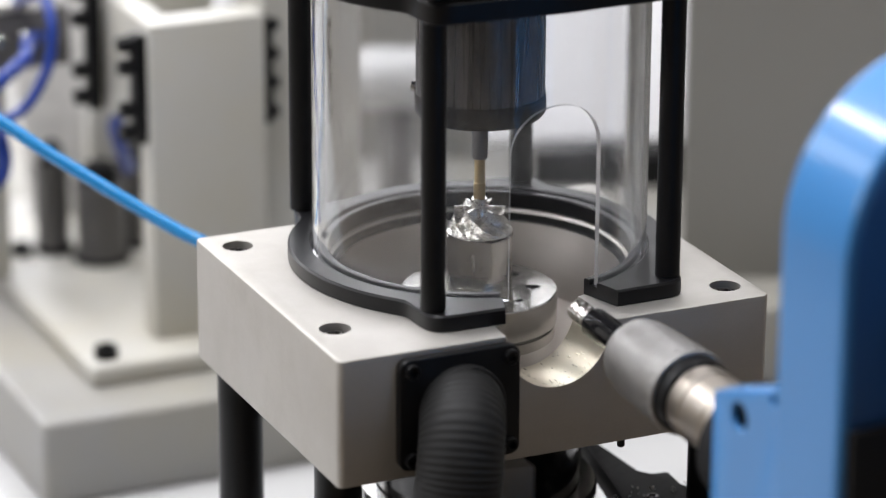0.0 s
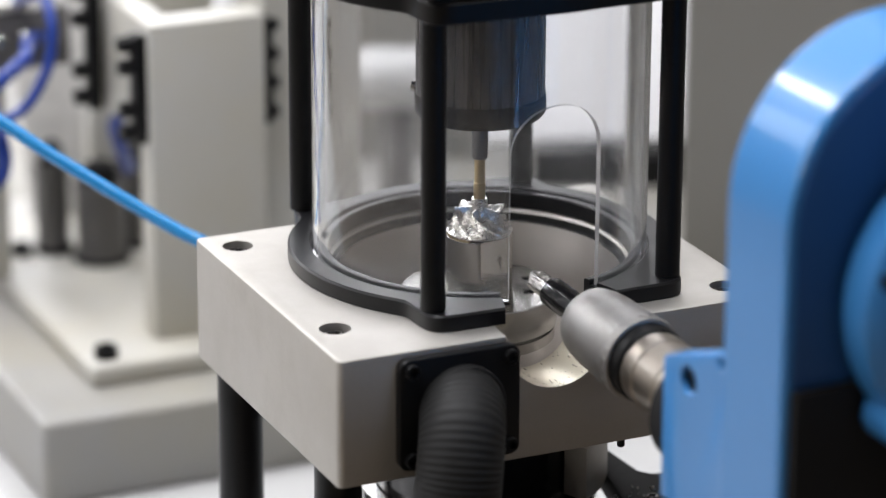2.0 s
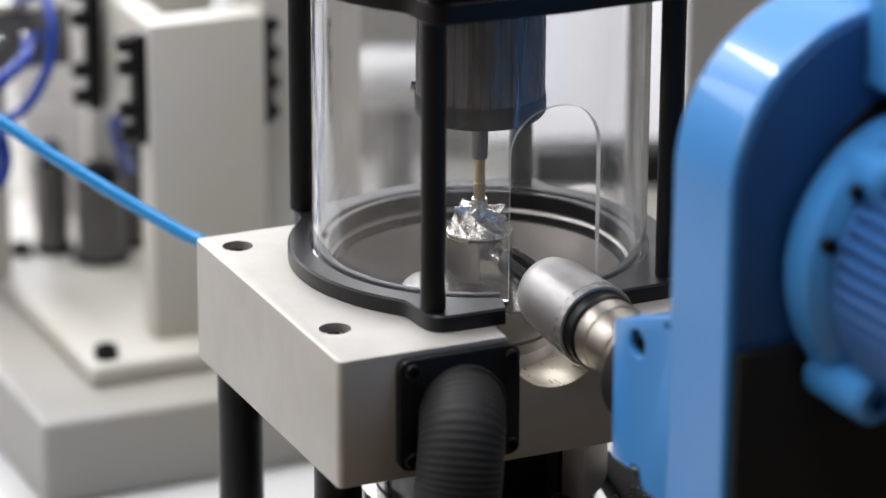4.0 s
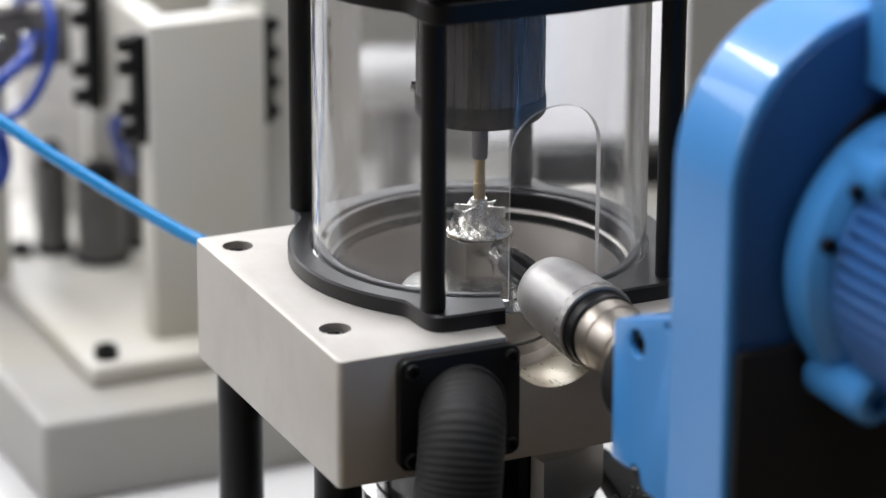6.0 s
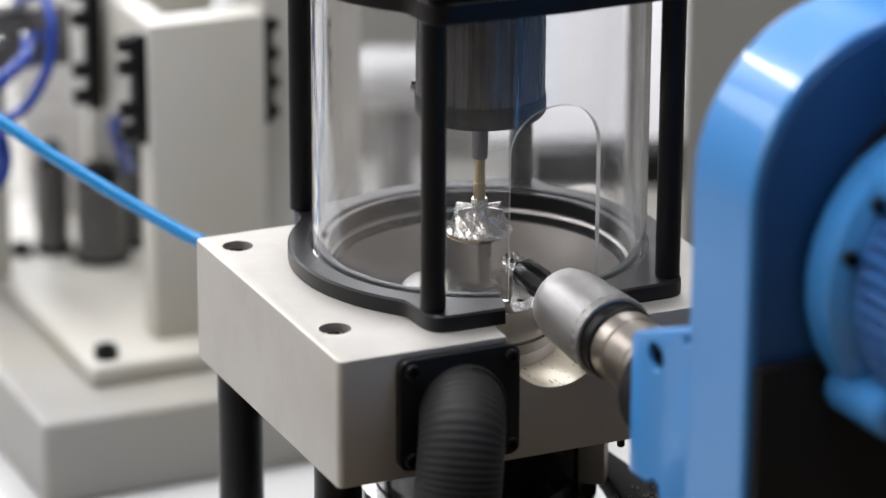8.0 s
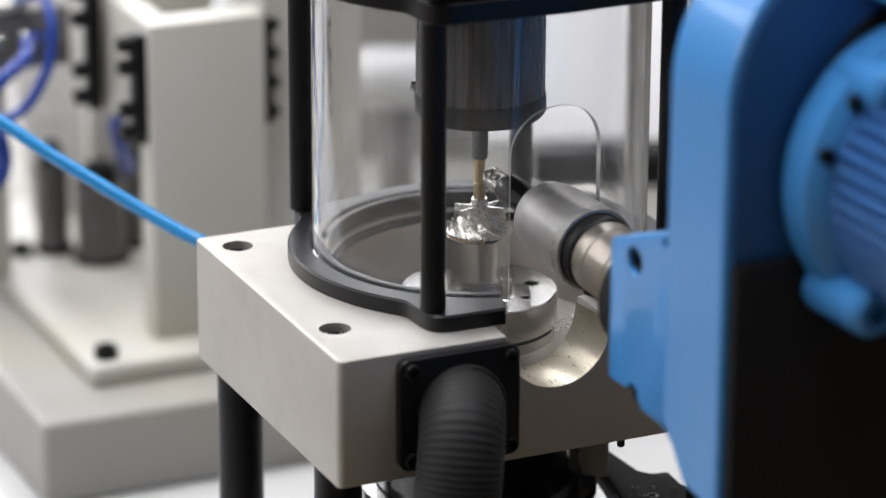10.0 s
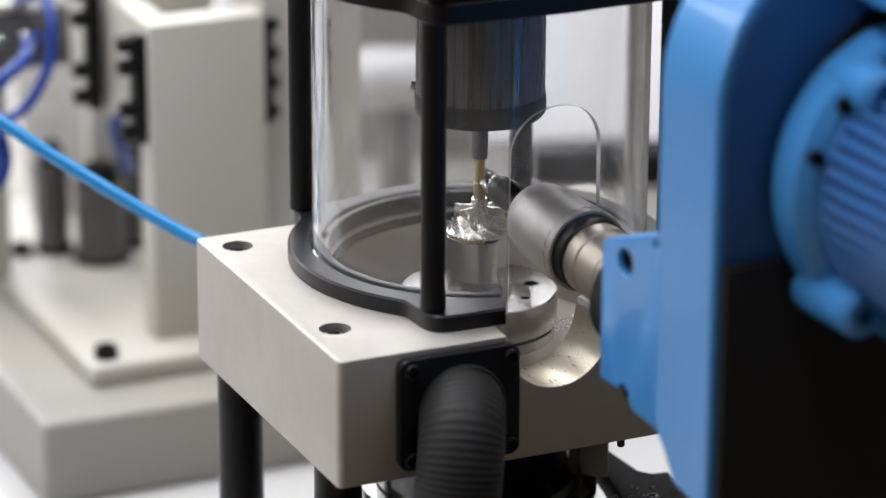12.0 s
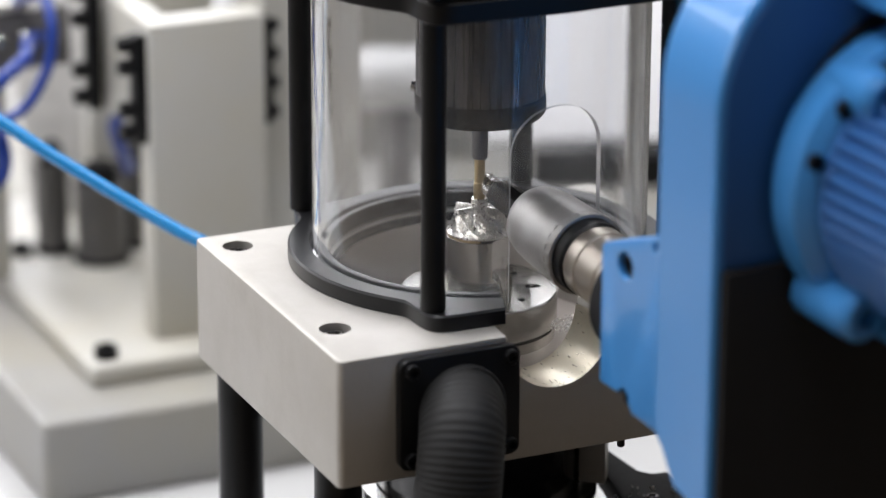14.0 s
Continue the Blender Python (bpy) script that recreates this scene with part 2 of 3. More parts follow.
def room():
    def slab(name, dims, material, label):
        ob = new(name, mesh_of(block(*dims), name, material, False))
        tagged(ob, label, "wall" if "wall" in name else name, kind="structure")
    # Unseen floor, browned so that it reflects warm in the block's front.
    slab("floor", (-4.0, 4.0, -3.5, 3.6, -1.12, -1.0), FLOOR, "unseen workshop floor, browned for a warm reflection")
    slab("ceiling", (-4.0, 4.0, -3.5, 3.6, 2.7, 2.8), CEIL, "pale workshop ceiling")
    slab("wall_north", (-4.0, 4.0, 3.6, 3.7, -1.0, 2.7), WALL, "light grey workshop wall")
    # Unseen wall, kept dark so that little light reaches the front faces.
    slab("wall_south", (-4.0, 4.0, -3.6, -3.5, -1.0, 2.7), DARKWALL, "unseen wall, made dark to keep light off the front faces")
    slab("wall_east", (4.0, 4.1, -3.5, 3.6, -1.0, 2.7), WALL, "light grey workshop wall")
    slab("wall_west", (-4.1, -4.0, -3.5, 3.6, -1.0, 2.7), WALL, "light grey workshop wall")


room()


def work_table():
    t = thing("work_table", "large white machine bench under the fixture", "table")
    part("tabletop", block(-0.75, 1.1, -0.13, 1.6, TABLE_Z - 0.04, TABLE_Z, 0.004), TABLEWHITE, t)
    for x in (-0.68, 1.0):
        for y in (-0.06, 1.5):
            part("leg", block(x - 0.03, x + 0.03, y - 0.03, y + 0.03, -1.0, TABLE_Z - 0.04, 0.003), DARKGREY, t)


work_table()

# ---- the machining fixture ----
BX0, BX1, BY0, BY1, BH = -0.1394, 0.1206, -0.1247, 0.0917, 0.073
HOLES = ((-0.1213, 0.0690), (-0.1213, -0.0771), (0.1043, -0.1023), (0.1043, 0.0690))
FLOOR_Z = -0.0475


def fixture():
    f = thing("machining_fixture", "thick bead-blasted aluminium block on black round legs", "fixture")
    q, outline = 0.0042, []
    for cx, cy, a0 in ((BX1 - q, BY1 - q, 0), (BX0 + q, BY1 - q, 90), (BX0 + q, BY0 + q, 180), (BX1 - q, BY0 + q, 270)):
        outline += [(cx + q * math.cos(radians(a0 + 15 * i)), cy + q * math.sin(radians(a0 + 15 * i))) for i in range(7)]
    body = extrude_outline(outline, -BH, 0, 0.0011)
    bore = lathe([(0, 0.02), (0.0885, 0.02), (0.0885, -0.0006), (0.0860, -0.0008), (0.0845, -0.0022), (0.0845, -0.0064), (0.0815, -0.0068), (0.074, FLOOR_Z), (0, FLOOR_Z)], 128)
    # chip chute from the bore out through the front
    chute = moved(rod(0.0315, -0.02, 0.14, 0.0001, 64), along((-0.006, -0.03, -0.016), (-0.045, -1, 0.145)))
    cutters = [bore, chute]
    for x, y in HOLES:
        cutters.append(moved(lathe([(0, -0.012), (0.0088, -0.012), (0.0088, 0.01), (0, 0.01)], 40), Matrix.Translation((x, y, 0))))
    cut = carved(body, cutters)
    for face in cut.faces:
        c = face.calc_center_median()
        if math.hypot(c.x, c.y) < 0.0825 and c.z < -0.0069:
            face.material_index = 1
        # Counterbore floors take the darker bore colour for the shade down there.
        elif c.z < -0.0100 and min(math.hypot(c.x - x, c.y - y) for x, y in HOLES) < 0.0093:
            face.material_index = 1
        elif math.hypot(c.x, c.y) < 0.0850 and -0.0069 < c.z < -0.0023 and c.y > -0.08:
            face.material_index = 2
        elif c.y < -0.062 and abs(c.x + 0.006) < 0.0335 and BY0 + 0.0015 < c.y and -0.055 < c.z < -0.003:
            face.material_index = 3
    b = part("block", cut, ALU, f)
    b.data.materials.append(BORE)
    b.data.materials.append(RUBBER)
    b.data.materials.append(CHUTE)
    for x, y in HOLES:
        socket_screw(f, Matrix.Translation((x, y, -0.012)), 0.0074, 0.0085, DARKSTEEL)
    for x, y in ((-0.118, 0.078), (-0.118, -0.072), (0.1, -0.1), (0.1, 0.072)):
        part("leg", lathe([(0, TABLE_Z), (0.0132, TABLE_Z), (0.0132, -BH - 0.0225), (0.0126, -BH - 0.023), (0.0132, -BH - 0.0235), (0.0132, -BH), (0, -BH)], 40), BLACK, f, at=Matrix.Translation((x, y, 0)))
    return f


fixture()


def ear_outline(r_out, r_in, gap=None):
    """Ring with four square ears at the posts; gap: start and end angle left open."""
    pts = []
    n = 360
    a0, a1 = (gap[1], gap[0] + 2 * math.pi) if gap else (0, 2 * math.pi)
    for i in range(n + 1):
        a = a0 + (a1 - a0) * i / n
        c, s = math.cos(a), math.sin(a)
        wide, deep = (0.0790 if c < 0 else 0.0795), (0.1080 if s < 0 else 0.0990)
        box = ((abs(c) / wide) ** 15 + (abs(s) / deep) ** 15) ** (-1 / 15)
        r = (r_out ** 60 + box ** 60) ** (1 / 60)
        pts.append((r * c, r * s))
    inner = [(r_in * math.cos(a0 + (a1 - a0) * i / n), r_in * math.sin(a0 + (a1 - a0) * i / n)) for i in range(n + 1)]
    return pts, inner


POSTS = ((-0.0713, -0.0949), (-0.0725, 0.0915), (0.0710, -0.0960), (0.0685, 0.0880))
GAP = (radians(-107.5), radians(-72.5))
TUBE_R = 0.0956


def ring_mesh(r_out, r_in, z0, z1, gap, groove=True):
    outer, inner = ear_outline(r_out, r_in, gap)
    bm = bmesh.new()
    g0, g1 = TUBE_R - 0.0048, TUBE_R + 0.0010
    rows = []
    for (ox, oy), (ix, iy) in zip(outer, inner):
        a = math.atan2(iy, ix)
        c, s = math.cos(a), math.sin(a)
        ro = math.hypot(ox, oy)
        prof = [(r_in, z0), (ro - 0.0006, z0), (ro, z0 + 0.0006), (ro, z1 - 0.0012), (ro - 0.0012, z1)]
        if groove:
            prof += [(g1 + 0.0006, z1), (g1, z1 - 0.0006), (g1, z1 - 0.003), (g0, z1 - 0.003), (g0, z1 - 0.0006), (g0 - 0.0006, z1)]
        prof += [(r_in + 0.0008, z1), (r_in, z1 - 0.0008)]
        rows.append([bm.verts.new((r * c, r * s, z)) for r, z in prof])
    closed = gap is None
    m = len(rows[0])
    for i in range(len(rows) - 1):
        for k in range(m):
            bm.faces.new((rows[i][k], rows[i + 1][k], rows[i + 1][(k + 1) % m], rows[i][(k + 1) % m]))
    if not closed:
        bm.faces.new(rows[0])
        bm.faces.new(rows[-1][::-1])
    else:
        bmesh.ops.remove_doubles(bm, verts=bm.verts, dist=1e-6)
    return bm


RING_TOP = 0.0095
TOP_Z = 0.1715


def guard_frame():
    g = thing("guard_frame", "black guard frame with two rings and four round posts", "guard")
    part("lower_ring", ring_mesh(0.1095, 0.0864, 0.0, RING_TOP, GAP), RING, g, "black satin ring with square ears, open at the front")
    part("upper_ring", ring_mesh(0.1095, 0.0885, TOP_Z, TOP_Z + 0.012, None, False), BLACK, g)
    for x, y in POSTS:
        part("post", rod(0.0069, RING_TOP, TOP_Z, 0.0004, 40), BLACK, g, at=Matrix.Translation((x, y, 0)))
    for x, y in POSTS:
        socket_screw(g, Matrix.Translation((x, y, TOP_Z + 0.012)), 0.005, 0.005)


guard_frame()


def acrylic_tube():
    """A clear tube with an arched opening over the chute."""
    a0, a1 = radians(-105.0), radians(-71.3)
    mid, half = (a0 + a1) / 2, (a1 - a0) / 2
    top = 0.1160
    R, T = TUBE_R, 0.0030
    bm = bmesh.new()
    n, zs = 160, 0.0068
    span = half * R
    H = TOP_Z
    foot = top - span * 0.98
    cols = [a1 + (2 * math.pi - 2 * half) * i / n for i in range(n + 1)]
    inside = [a0 + 2 * half * (1 - math.cos(math.pi * i / 40)) / 2 for i in range(41)]

    def arch(a):
        u = (a - mid) / half
        return foot + span * 0.98 * math.sqrt(max(0.0, 1 - u * u))

    def strip(angles, low, high, top_face, low_face):
        rows = [[bm.verts.new((r * math.cos(a), r * math.sin(a), z)) for r, z in ((R, low(a)), (R, high), (R - T, high), (R - T, low(a)))] for a in angles]
        for A, B in zip(rows, rows[1:]):
            for k in (0, 1, 2, 3):
                if (k == 1 and not top_face) or (k == 3 and not low_face):
                    continue
                face = bm.faces.new((A[k], B[k], B[(k + 1) % 4], A[(k + 1) % 4]))
                if k == 3 and low is arch:
                    face.material_index = 1
        return rows
    lower = strip(cols, lambda a: zs, foot, False, True)
    strip(cols, lambda a: foot, H, True, False)
    strip(inside, arch, H, True, True)
    for face in (bm.faces.new(lower[0]), bm.faces.new(lower[-1][::-1])):
        face.material_index = 1
    bmesh.ops.remove_doubles(bm, verts=bm.verts, dist=1e-6)
    t = thing("acrylic_tube", "clear acrylic guard tube with an arched opening", "guard")
    edge = bm.copy()
    bmesh.ops.delete(bm, geom=[f for f in bm.faces if f.material_index == 1], context="FACES")
    bmesh.ops.delete(edge, geom=[f for f in edge.faces if f.material_index == 0], context="FACES")
    wall = part("wall", bm, ACRYLIC, t)
    for f in edge.faces:
        f.material_index = 0
    rim = part("opening_edge", edge, GREYEDGE, t, "grey half-clear edge of the opening")
    wall.visible_shadow = rim.visible_shadow = False


acrylic_tube()


def tailstock():
    t = thing("tailstock_spindle", "dark round spindle housing holding a gold-coated pin", "spindle")
    part("housing", lathe([(0, 0.0985), (0.0366, 0.0985), (0.0366, 0.15), (0.0350, 0.156), (0.0350, 0.34), (0, 0.34)], 72), DARKSTEEL, t, "dark grey metal housing")
    part("collar", lathe([(0, 0.0835), (0.029, 0.0835), (0.0355, 0.0855), (0.0372, 0.0880), (0.0372, 0.0975), (0.0366, 0.0985), (0, 0.0985)], 72), BLACK, t)
    part("holder", lathe([(0, 0.0585), (0.0040, 0.0585), (0.0047, 0.0593), (0.0047, 0.0835), (0, 0.0835)], 32), GREYPART, t, "dark grey steel holder")
    part("pin", lathe([(0, 0.0335), (0.0030, 0.0335), (0.0034, 0.036), (0.0034, 0.0440), (0.0030, 0.0445), (0.0030, 0.0585), (0, 0.0585)], 24), BRASS, t, "gold-coated centre pin")
    part("side_screw", moved(rod(0.003, 0, 0.003, 0.0006, 16), along((-0.0305, 0.0205, 0.0990), (-0.83, 0.56, 0))), STEEL, t)
    top = TOP_Z + 0.012
    out = [(x * 1.15, y * 1.15) for x, y in (POSTS[0], POSTS[2], POSTS[3], POSTS[1])]
    part("carrier_plate", extrude_outline(out, top + 0.006, top + 0.022, 0.002), BLACK, t)
    for x, y in POSTS:
        part("spacer", rod(0.006, top, top + 0.006), BLACK, t, at=Matrix.Translation((x * 0.97, y * 0.97, 0)))


tailstock()
DISC_Z = -0.0200


def rotary_disc():
    d = thing("rotary_disc", "turned steel face plate with socket screws", "rotary table")
    plate = lathe([(0, FLOOR_Z), (0.0440, FLOOR_Z), (0.0440, DISC_Z - 0.0215), (0.0405, DISC_Z - 0.0212), (0.0405, DISC_Z - 0.0190), (0.0452, DISC_Z - 0.0187), (0.0452, DISC_Z - 0.0008), (0.0444, DISC_Z), (0, DISC_Z)], 128)
    cutters = []
    for i in range(8):
        a = radians(45 * i - 23)
        r = 0.0043 if i % 2 == 0 else 0.0024
        cutters.append(moved(rod(r, -0.005, 0.005, 0.0001, 24), Matrix.Translation((0.0313 * math.cos(a), 0.0313 * math.sin(a), DISC_Z))))
    # shallow slots between the screws
    for i in range(4):
        cutters.append(moved(block(0.0185, 0.05, -0.0004, 0.0004, -0.0006, 0.002), Matrix.Translation((0, 0, DISC_Z)) @ Matrix.Rotation(radians(90 * i + 8), 4, "Z")))
    bm = carved(plate, cutters)
    for face in bm.faces:
        c = face.calc_center_median()
        # Hole walls are coloured black, as the shade inside the holes.
        if c.z < DISC_Z - 0.0008 and 0.0262 < math.hypot(c.x, c.y) < 0.0364:
            face.material_index = 1
    part("plate", bm, TURNED, d).data.materials.append(MATTBLACK)
    for i in range(4):
        a = radians(90 * i - 23)
        socket_screw(d, Matrix.Translation((0.0313 * math.cos(a), 0.0313 * math.sin(a), DISC_Z - 0.005)), 0.0037, 0.0042, STEEL)
    # counterweight that turns below the block
    a0, a1 = radians(-133), radians(-90)
    arc = [a0 + (a1 - a0) * i / 24 for i in range(25)]
    sector = [(0.0775 * math.cos(a), 0.076 * math.sin(a)) for a in arc] + [(0.0610 * math.cos(a), 0.0610 * math.sin(a)) for a in reversed(arc)]
    part("counterweight", extrude_outline(sector, -0.1340, -0.1012, 0.0015), ALU, d, "plain aluminium counterweight segment")
    return d


def workpiece():
    w = thing("impeller_workpiece", "shiny aluminium impeller on a steel pedestal", "impeller")
    z0, z1 = DISC_Z, 0.0135
    ped = lathe([(0, z0), (0.0188, z0), (0.0191, z0 + 0.0004), (0.0191, z1 - 0.0004), (0.0187, z1), (0, z1)], 128)
    turn = Matrix.Rotation(radians(-140), 4, "Z")
    flat = moved(block(0.0135, 0.03, -0.03, 0.03, -0.0085, 0.03), turn)
    ledge = moved(rod(0.0085, 0.0135, 0.03, 0.0001, 40), turn @ along((0, 0.0035, -0.0085), (1, 0, 0)))
    ledge2 = moved(rod(0.0085, 0.0135, 0.03, 0.0001, 40), turn @ along((0, -0.0035, -0.0085), (1, 0, 0)))
    small = moved(rod(0.0060, 0.0170, 0.03, 0.0001, 32), Matrix.Rotation(radians(-60), 4, "Z") @ along((0, 0, -0.004), (1, 0, 0)))
    part("pedestal", carved(ped, [flat, ledge, ledge2, small]), TURNEDBAR, w, "polished steel pedestal with milled flats")
    # bronze shim round part of the rim
    bm = bmesh.new()
    prev = None
    for i in range(41):
        a = radians(-24 + 33 + 145 * i / 40)
        c, sn = math.cos(a), math.sin(a)
        row = [bm.verts.new((r * c, r * sn, z)) for r, z in ((0.0150, z1), (0.0189, z1), (0.0189, z1 + 0.0013), (0.0150, z1 + 0.0013))]
        if prev:
            for k in range(4):
                bm.faces.new((prev[k], row[k], row[(k + 1) % 4], prev[(k + 1) % 4]))
        else:
            bm.faces.new(row[::-1])
        prev = row
    bm.faces.new(prev)
    part("shim", bm, BRASS, w, "thin bronze shim")
    part("seat", rod(0.0170, z1, z1 + 0.0013), BLACK, w)
    zb = z1 + 0.0013
    H = 0.0152
    prof = [(0, zb), (0.0186, zb), (0.0189, zb + 0.0003), (0.0189, zb + 0.0009)]

    def hub_r(q):
        return 0.0048 + 0.0139 * (1 - q) ** 2.6
    for i in range(1, 25):
        q = i / 24
        prof.append((hub_r(q), zb + 0.0010 + (H - 0.0010) * q))
    prof += [(0.0046, zb + H + 0.0045), (0.0042, zb + H + 0.0049), (0.0036, zb + H + 0.0049), (0.0035, zb + H + 0.0040), (0, zb + H + 0.0040)]
    part("hub", lathe(prof, 72), IMPELLER, w)

    def blade(first, top):
        bm = bmesh.new()
        th = 0.00033
        n, m = 18, 6
        grid = []
        for i in range(n + 1):
            q = top * i / n
            zz = zb + 0.0008 + (H - 0.0008) * q
            rh = hub_r(q) - 0.0004
            rs = 0.0189 - 0.0043 * min(1.0, q / 0.62) ** 0.9
            ang = 0.95 * (1 - q) ** 1.5
            line = []
            for j in range(m):
                k = j / (m - 1)
                r = rh + (max(rs, rh + 0.0005) - rh) * k
                aa = first + ang + 0.22 * k * (1 - q)
                t2 = th * (1.5 - 0.7 * k)
                c, sn = math.cos(aa), math.sin(aa)
                lift = 0.0006 * math.sin(math.pi * k) * (1 - q)
                line.append(((r * c - sn * t2, r * sn + c * t2, zz + lift), (r * c + sn * t2, r * sn - c * t2, zz - lift)))
            grid.append(line)
        front = [[bm.verts.new(p[0]) for p in row] for row in grid]
        back = [[bm.verts.new(p[1]) for p in row] for row in grid]
        for i in range(n):
            for j in range(m - 1):
                bm.faces.new((front[i][j], front[i][j + 1], front[i + 1][j + 1], front[i + 1][j]))
                bm.faces.new((back[i][j], back[i + 1][j], back[i + 1][j + 1], back[i][j + 1]))
            bm.faces.new((front[i][-1], back[i][-1], back[i + 1][-1], front[i + 1][-1]))
            bm.faces.new((front[i][0], front[i + 1][0], back[i + 1][0], back[i][0]))
        for i in (0, n):
            for j in range(m - 1):
                bm.faces.new((front[i][j], front[i][j + 1], back[i][j + 1], back[i][j]))
        return bm
    for b in range(6):
        part("blade", blade(radians(60 * b - 24), 1.0), IMPELLER, w)
        part("splitter_blade", blade(radians(60 * b + 6), 0.66), IMPELLER, w)
    return w


DISC = rotary_disc()
WORK = workpiece()


def extraction_hose():
    h = thing("extraction_hose", "black corrugated suction hose on a square flange", "hose")
    y = BY0
    x0, x1, z0, z1 = -0.1064, -0.0356, -0.0665, -0.0030
    r = 0.006
    out = []
    for cx, cz, a0 in ((x1 - r, z1 - r, 0), (x0 + r, z1 - r, 90), (x0 + r, z0 + r, 180), (x1 - r, z0 + r, 270)):
        for i in range(6):
            a = radians(a0 + 18 * i)
            out.append((cx + r * math.cos(a), cz + r * math.sin(a)))
    flange = moved(extrude_outline(out, 0, 0.006, 0.0006), Matrix.Translation((0, y, 0)) @ Matrix.Rotation(radians(90), 4, "X"))
    part("flange", flange, BLACK, h)
    cx, cz = -0.0705, -0.0345
    for sx in (-1, 1):
        for sz in (-1, 1):
            socket_screw(h, along((cx + sx * 0.0290, y - 0.006, cz + sz * 0.0255), (0, -1, 0)), 0.0042, 0.0035, BLACK)
    part("collar", moved(lathe([(0.020, 0), (0.0250, 0), (0.0250, 0.004), (0.0240, 0.005), (0.020, 0.005)], 48, True), along((cx, y - 0.006, cz), (0, -1, 0))), RUBBER, h)
    keys = [(cx, y - 0.006, cz), (cx - 0.003, y - 0.014, cz + 0.0005), (cx - 0.009, y - 0.027, cz - 0.007), (cx - 0.014, y - 0.035, cz - 0.025), (cx - 0.0175, y - 0.038, cz - 0.055), (cx - 0.0180, y - 0.040, cz - 0.12), (cx - 0.018, y - 0.042, -0.50), (cx - 0.018, y - 0.060, -1.0)]
    pts = curve_points(keys, 90)
    # ribs at an even pitch along the hose
    radii, dist = [], 0.0
    for i, p in enumerate(pts):
        if i:
            dist += (p - pts[i - 1]).length
        radii.append(0.0233 + 0.00013 * math.sin(2 * math.pi * dist / 0.0030))
    part("hose", sweep(pts, 0.0228, 40, radii), RUBBER, h)


extraction_hose()


def underside():
    u = thing("rotary_drive", "rotary drive unit with steel body below the block", "motor")
    part("body", lathe([(0, -0.175), (0.0595, -0.175), (0.0595, -0.140), (0.0595, -0.1385), (0.0595, -0.1005), (0.0595, -0.1000), (0.018, -0.0985), (0.018, -BH), (0, -BH)], 96), GLOSSBLACK, u, "glossy black drum")
    part("base_ring", lathe([(0.0600, -0.1400), (0.0605, -0.1380), (0.0690, -0.1380), (0.0700, -0.1400), (0.0700, -0.1480), (0.0600, -0.1480)], 96, True), DRUM, u, "ground steel base ring")
    part("side_pin", rod(0.0022, -BH - 0.009, -BH, 0.0006, 16), BLACK, u, at=Matrix.Translation((0.036, -0.112, 0)))
    out = [(-0.10, -0.10), (0.0600, -0.0700), (0.0780, 0.0200), (0.0840, 0.0200), (0.0877, -0.0358), (0.0925, -0.0425), (0.1028, -0.0440), (0.1014, -0.0630), (0.112, -0.085), (0.112, -0.16), (-0.10, -0.16)]
    part("bracket", extrude_outline(out, -0.150, -0.135, 0.0015), MATTBLACK, u, "black angled mounting plate")
    part("stem", rod(0.03, TABLE_Z, -0.149), DARKSTEEL, u, at=Matrix.Translation((0.0, -0.09, 0)))
    for x, y in ((0.05, -0.075), (0.075, -0.078)):
        socket_screw(u, Matrix.Translation((x, y, -0.135)), 0.004, 0.003)


underside()

# ---- robot arm with its milling spindle ----
TOOL = Vector((0.0487, -0.9974, -0.0540)).normalized()
TIP = Vector((0.0052, -0.0172, 0.0055))


def flutes(r, z0, z1, turns=0.9):
    """A four-fluted end mill."""
    bm = bmesh.new()
    rows = []
    n, seg = 26, 48
    for i in range(n + 1):
        z = z0 + (z1 - z0) * i / n
        fade = min(1.0, (n - i) / 5)
        ring = []
        for k in range(seg):
            a = 2 * math.pi * k / seg
            q = r * (1 - 0.24 * fade * (0.5 - 0.5 * math.cos(4 * a)) ** 1.5)
            b = a + 2 * math.pi * turns * i / n
            ring.append(bm.verts.new((q * math.cos(b), q * math.sin(b), z)))
        rows.append(ring)
    for a, b in zip(rows, rows[1:]):
        for k in range(seg):
            bm.faces.new((a[k], a[(k + 1) % seg], b[(k + 1) % seg], b[k]))
    bm.faces.new(rows[0][::-1])
    bm.faces.new(rows[-1])
    return bm


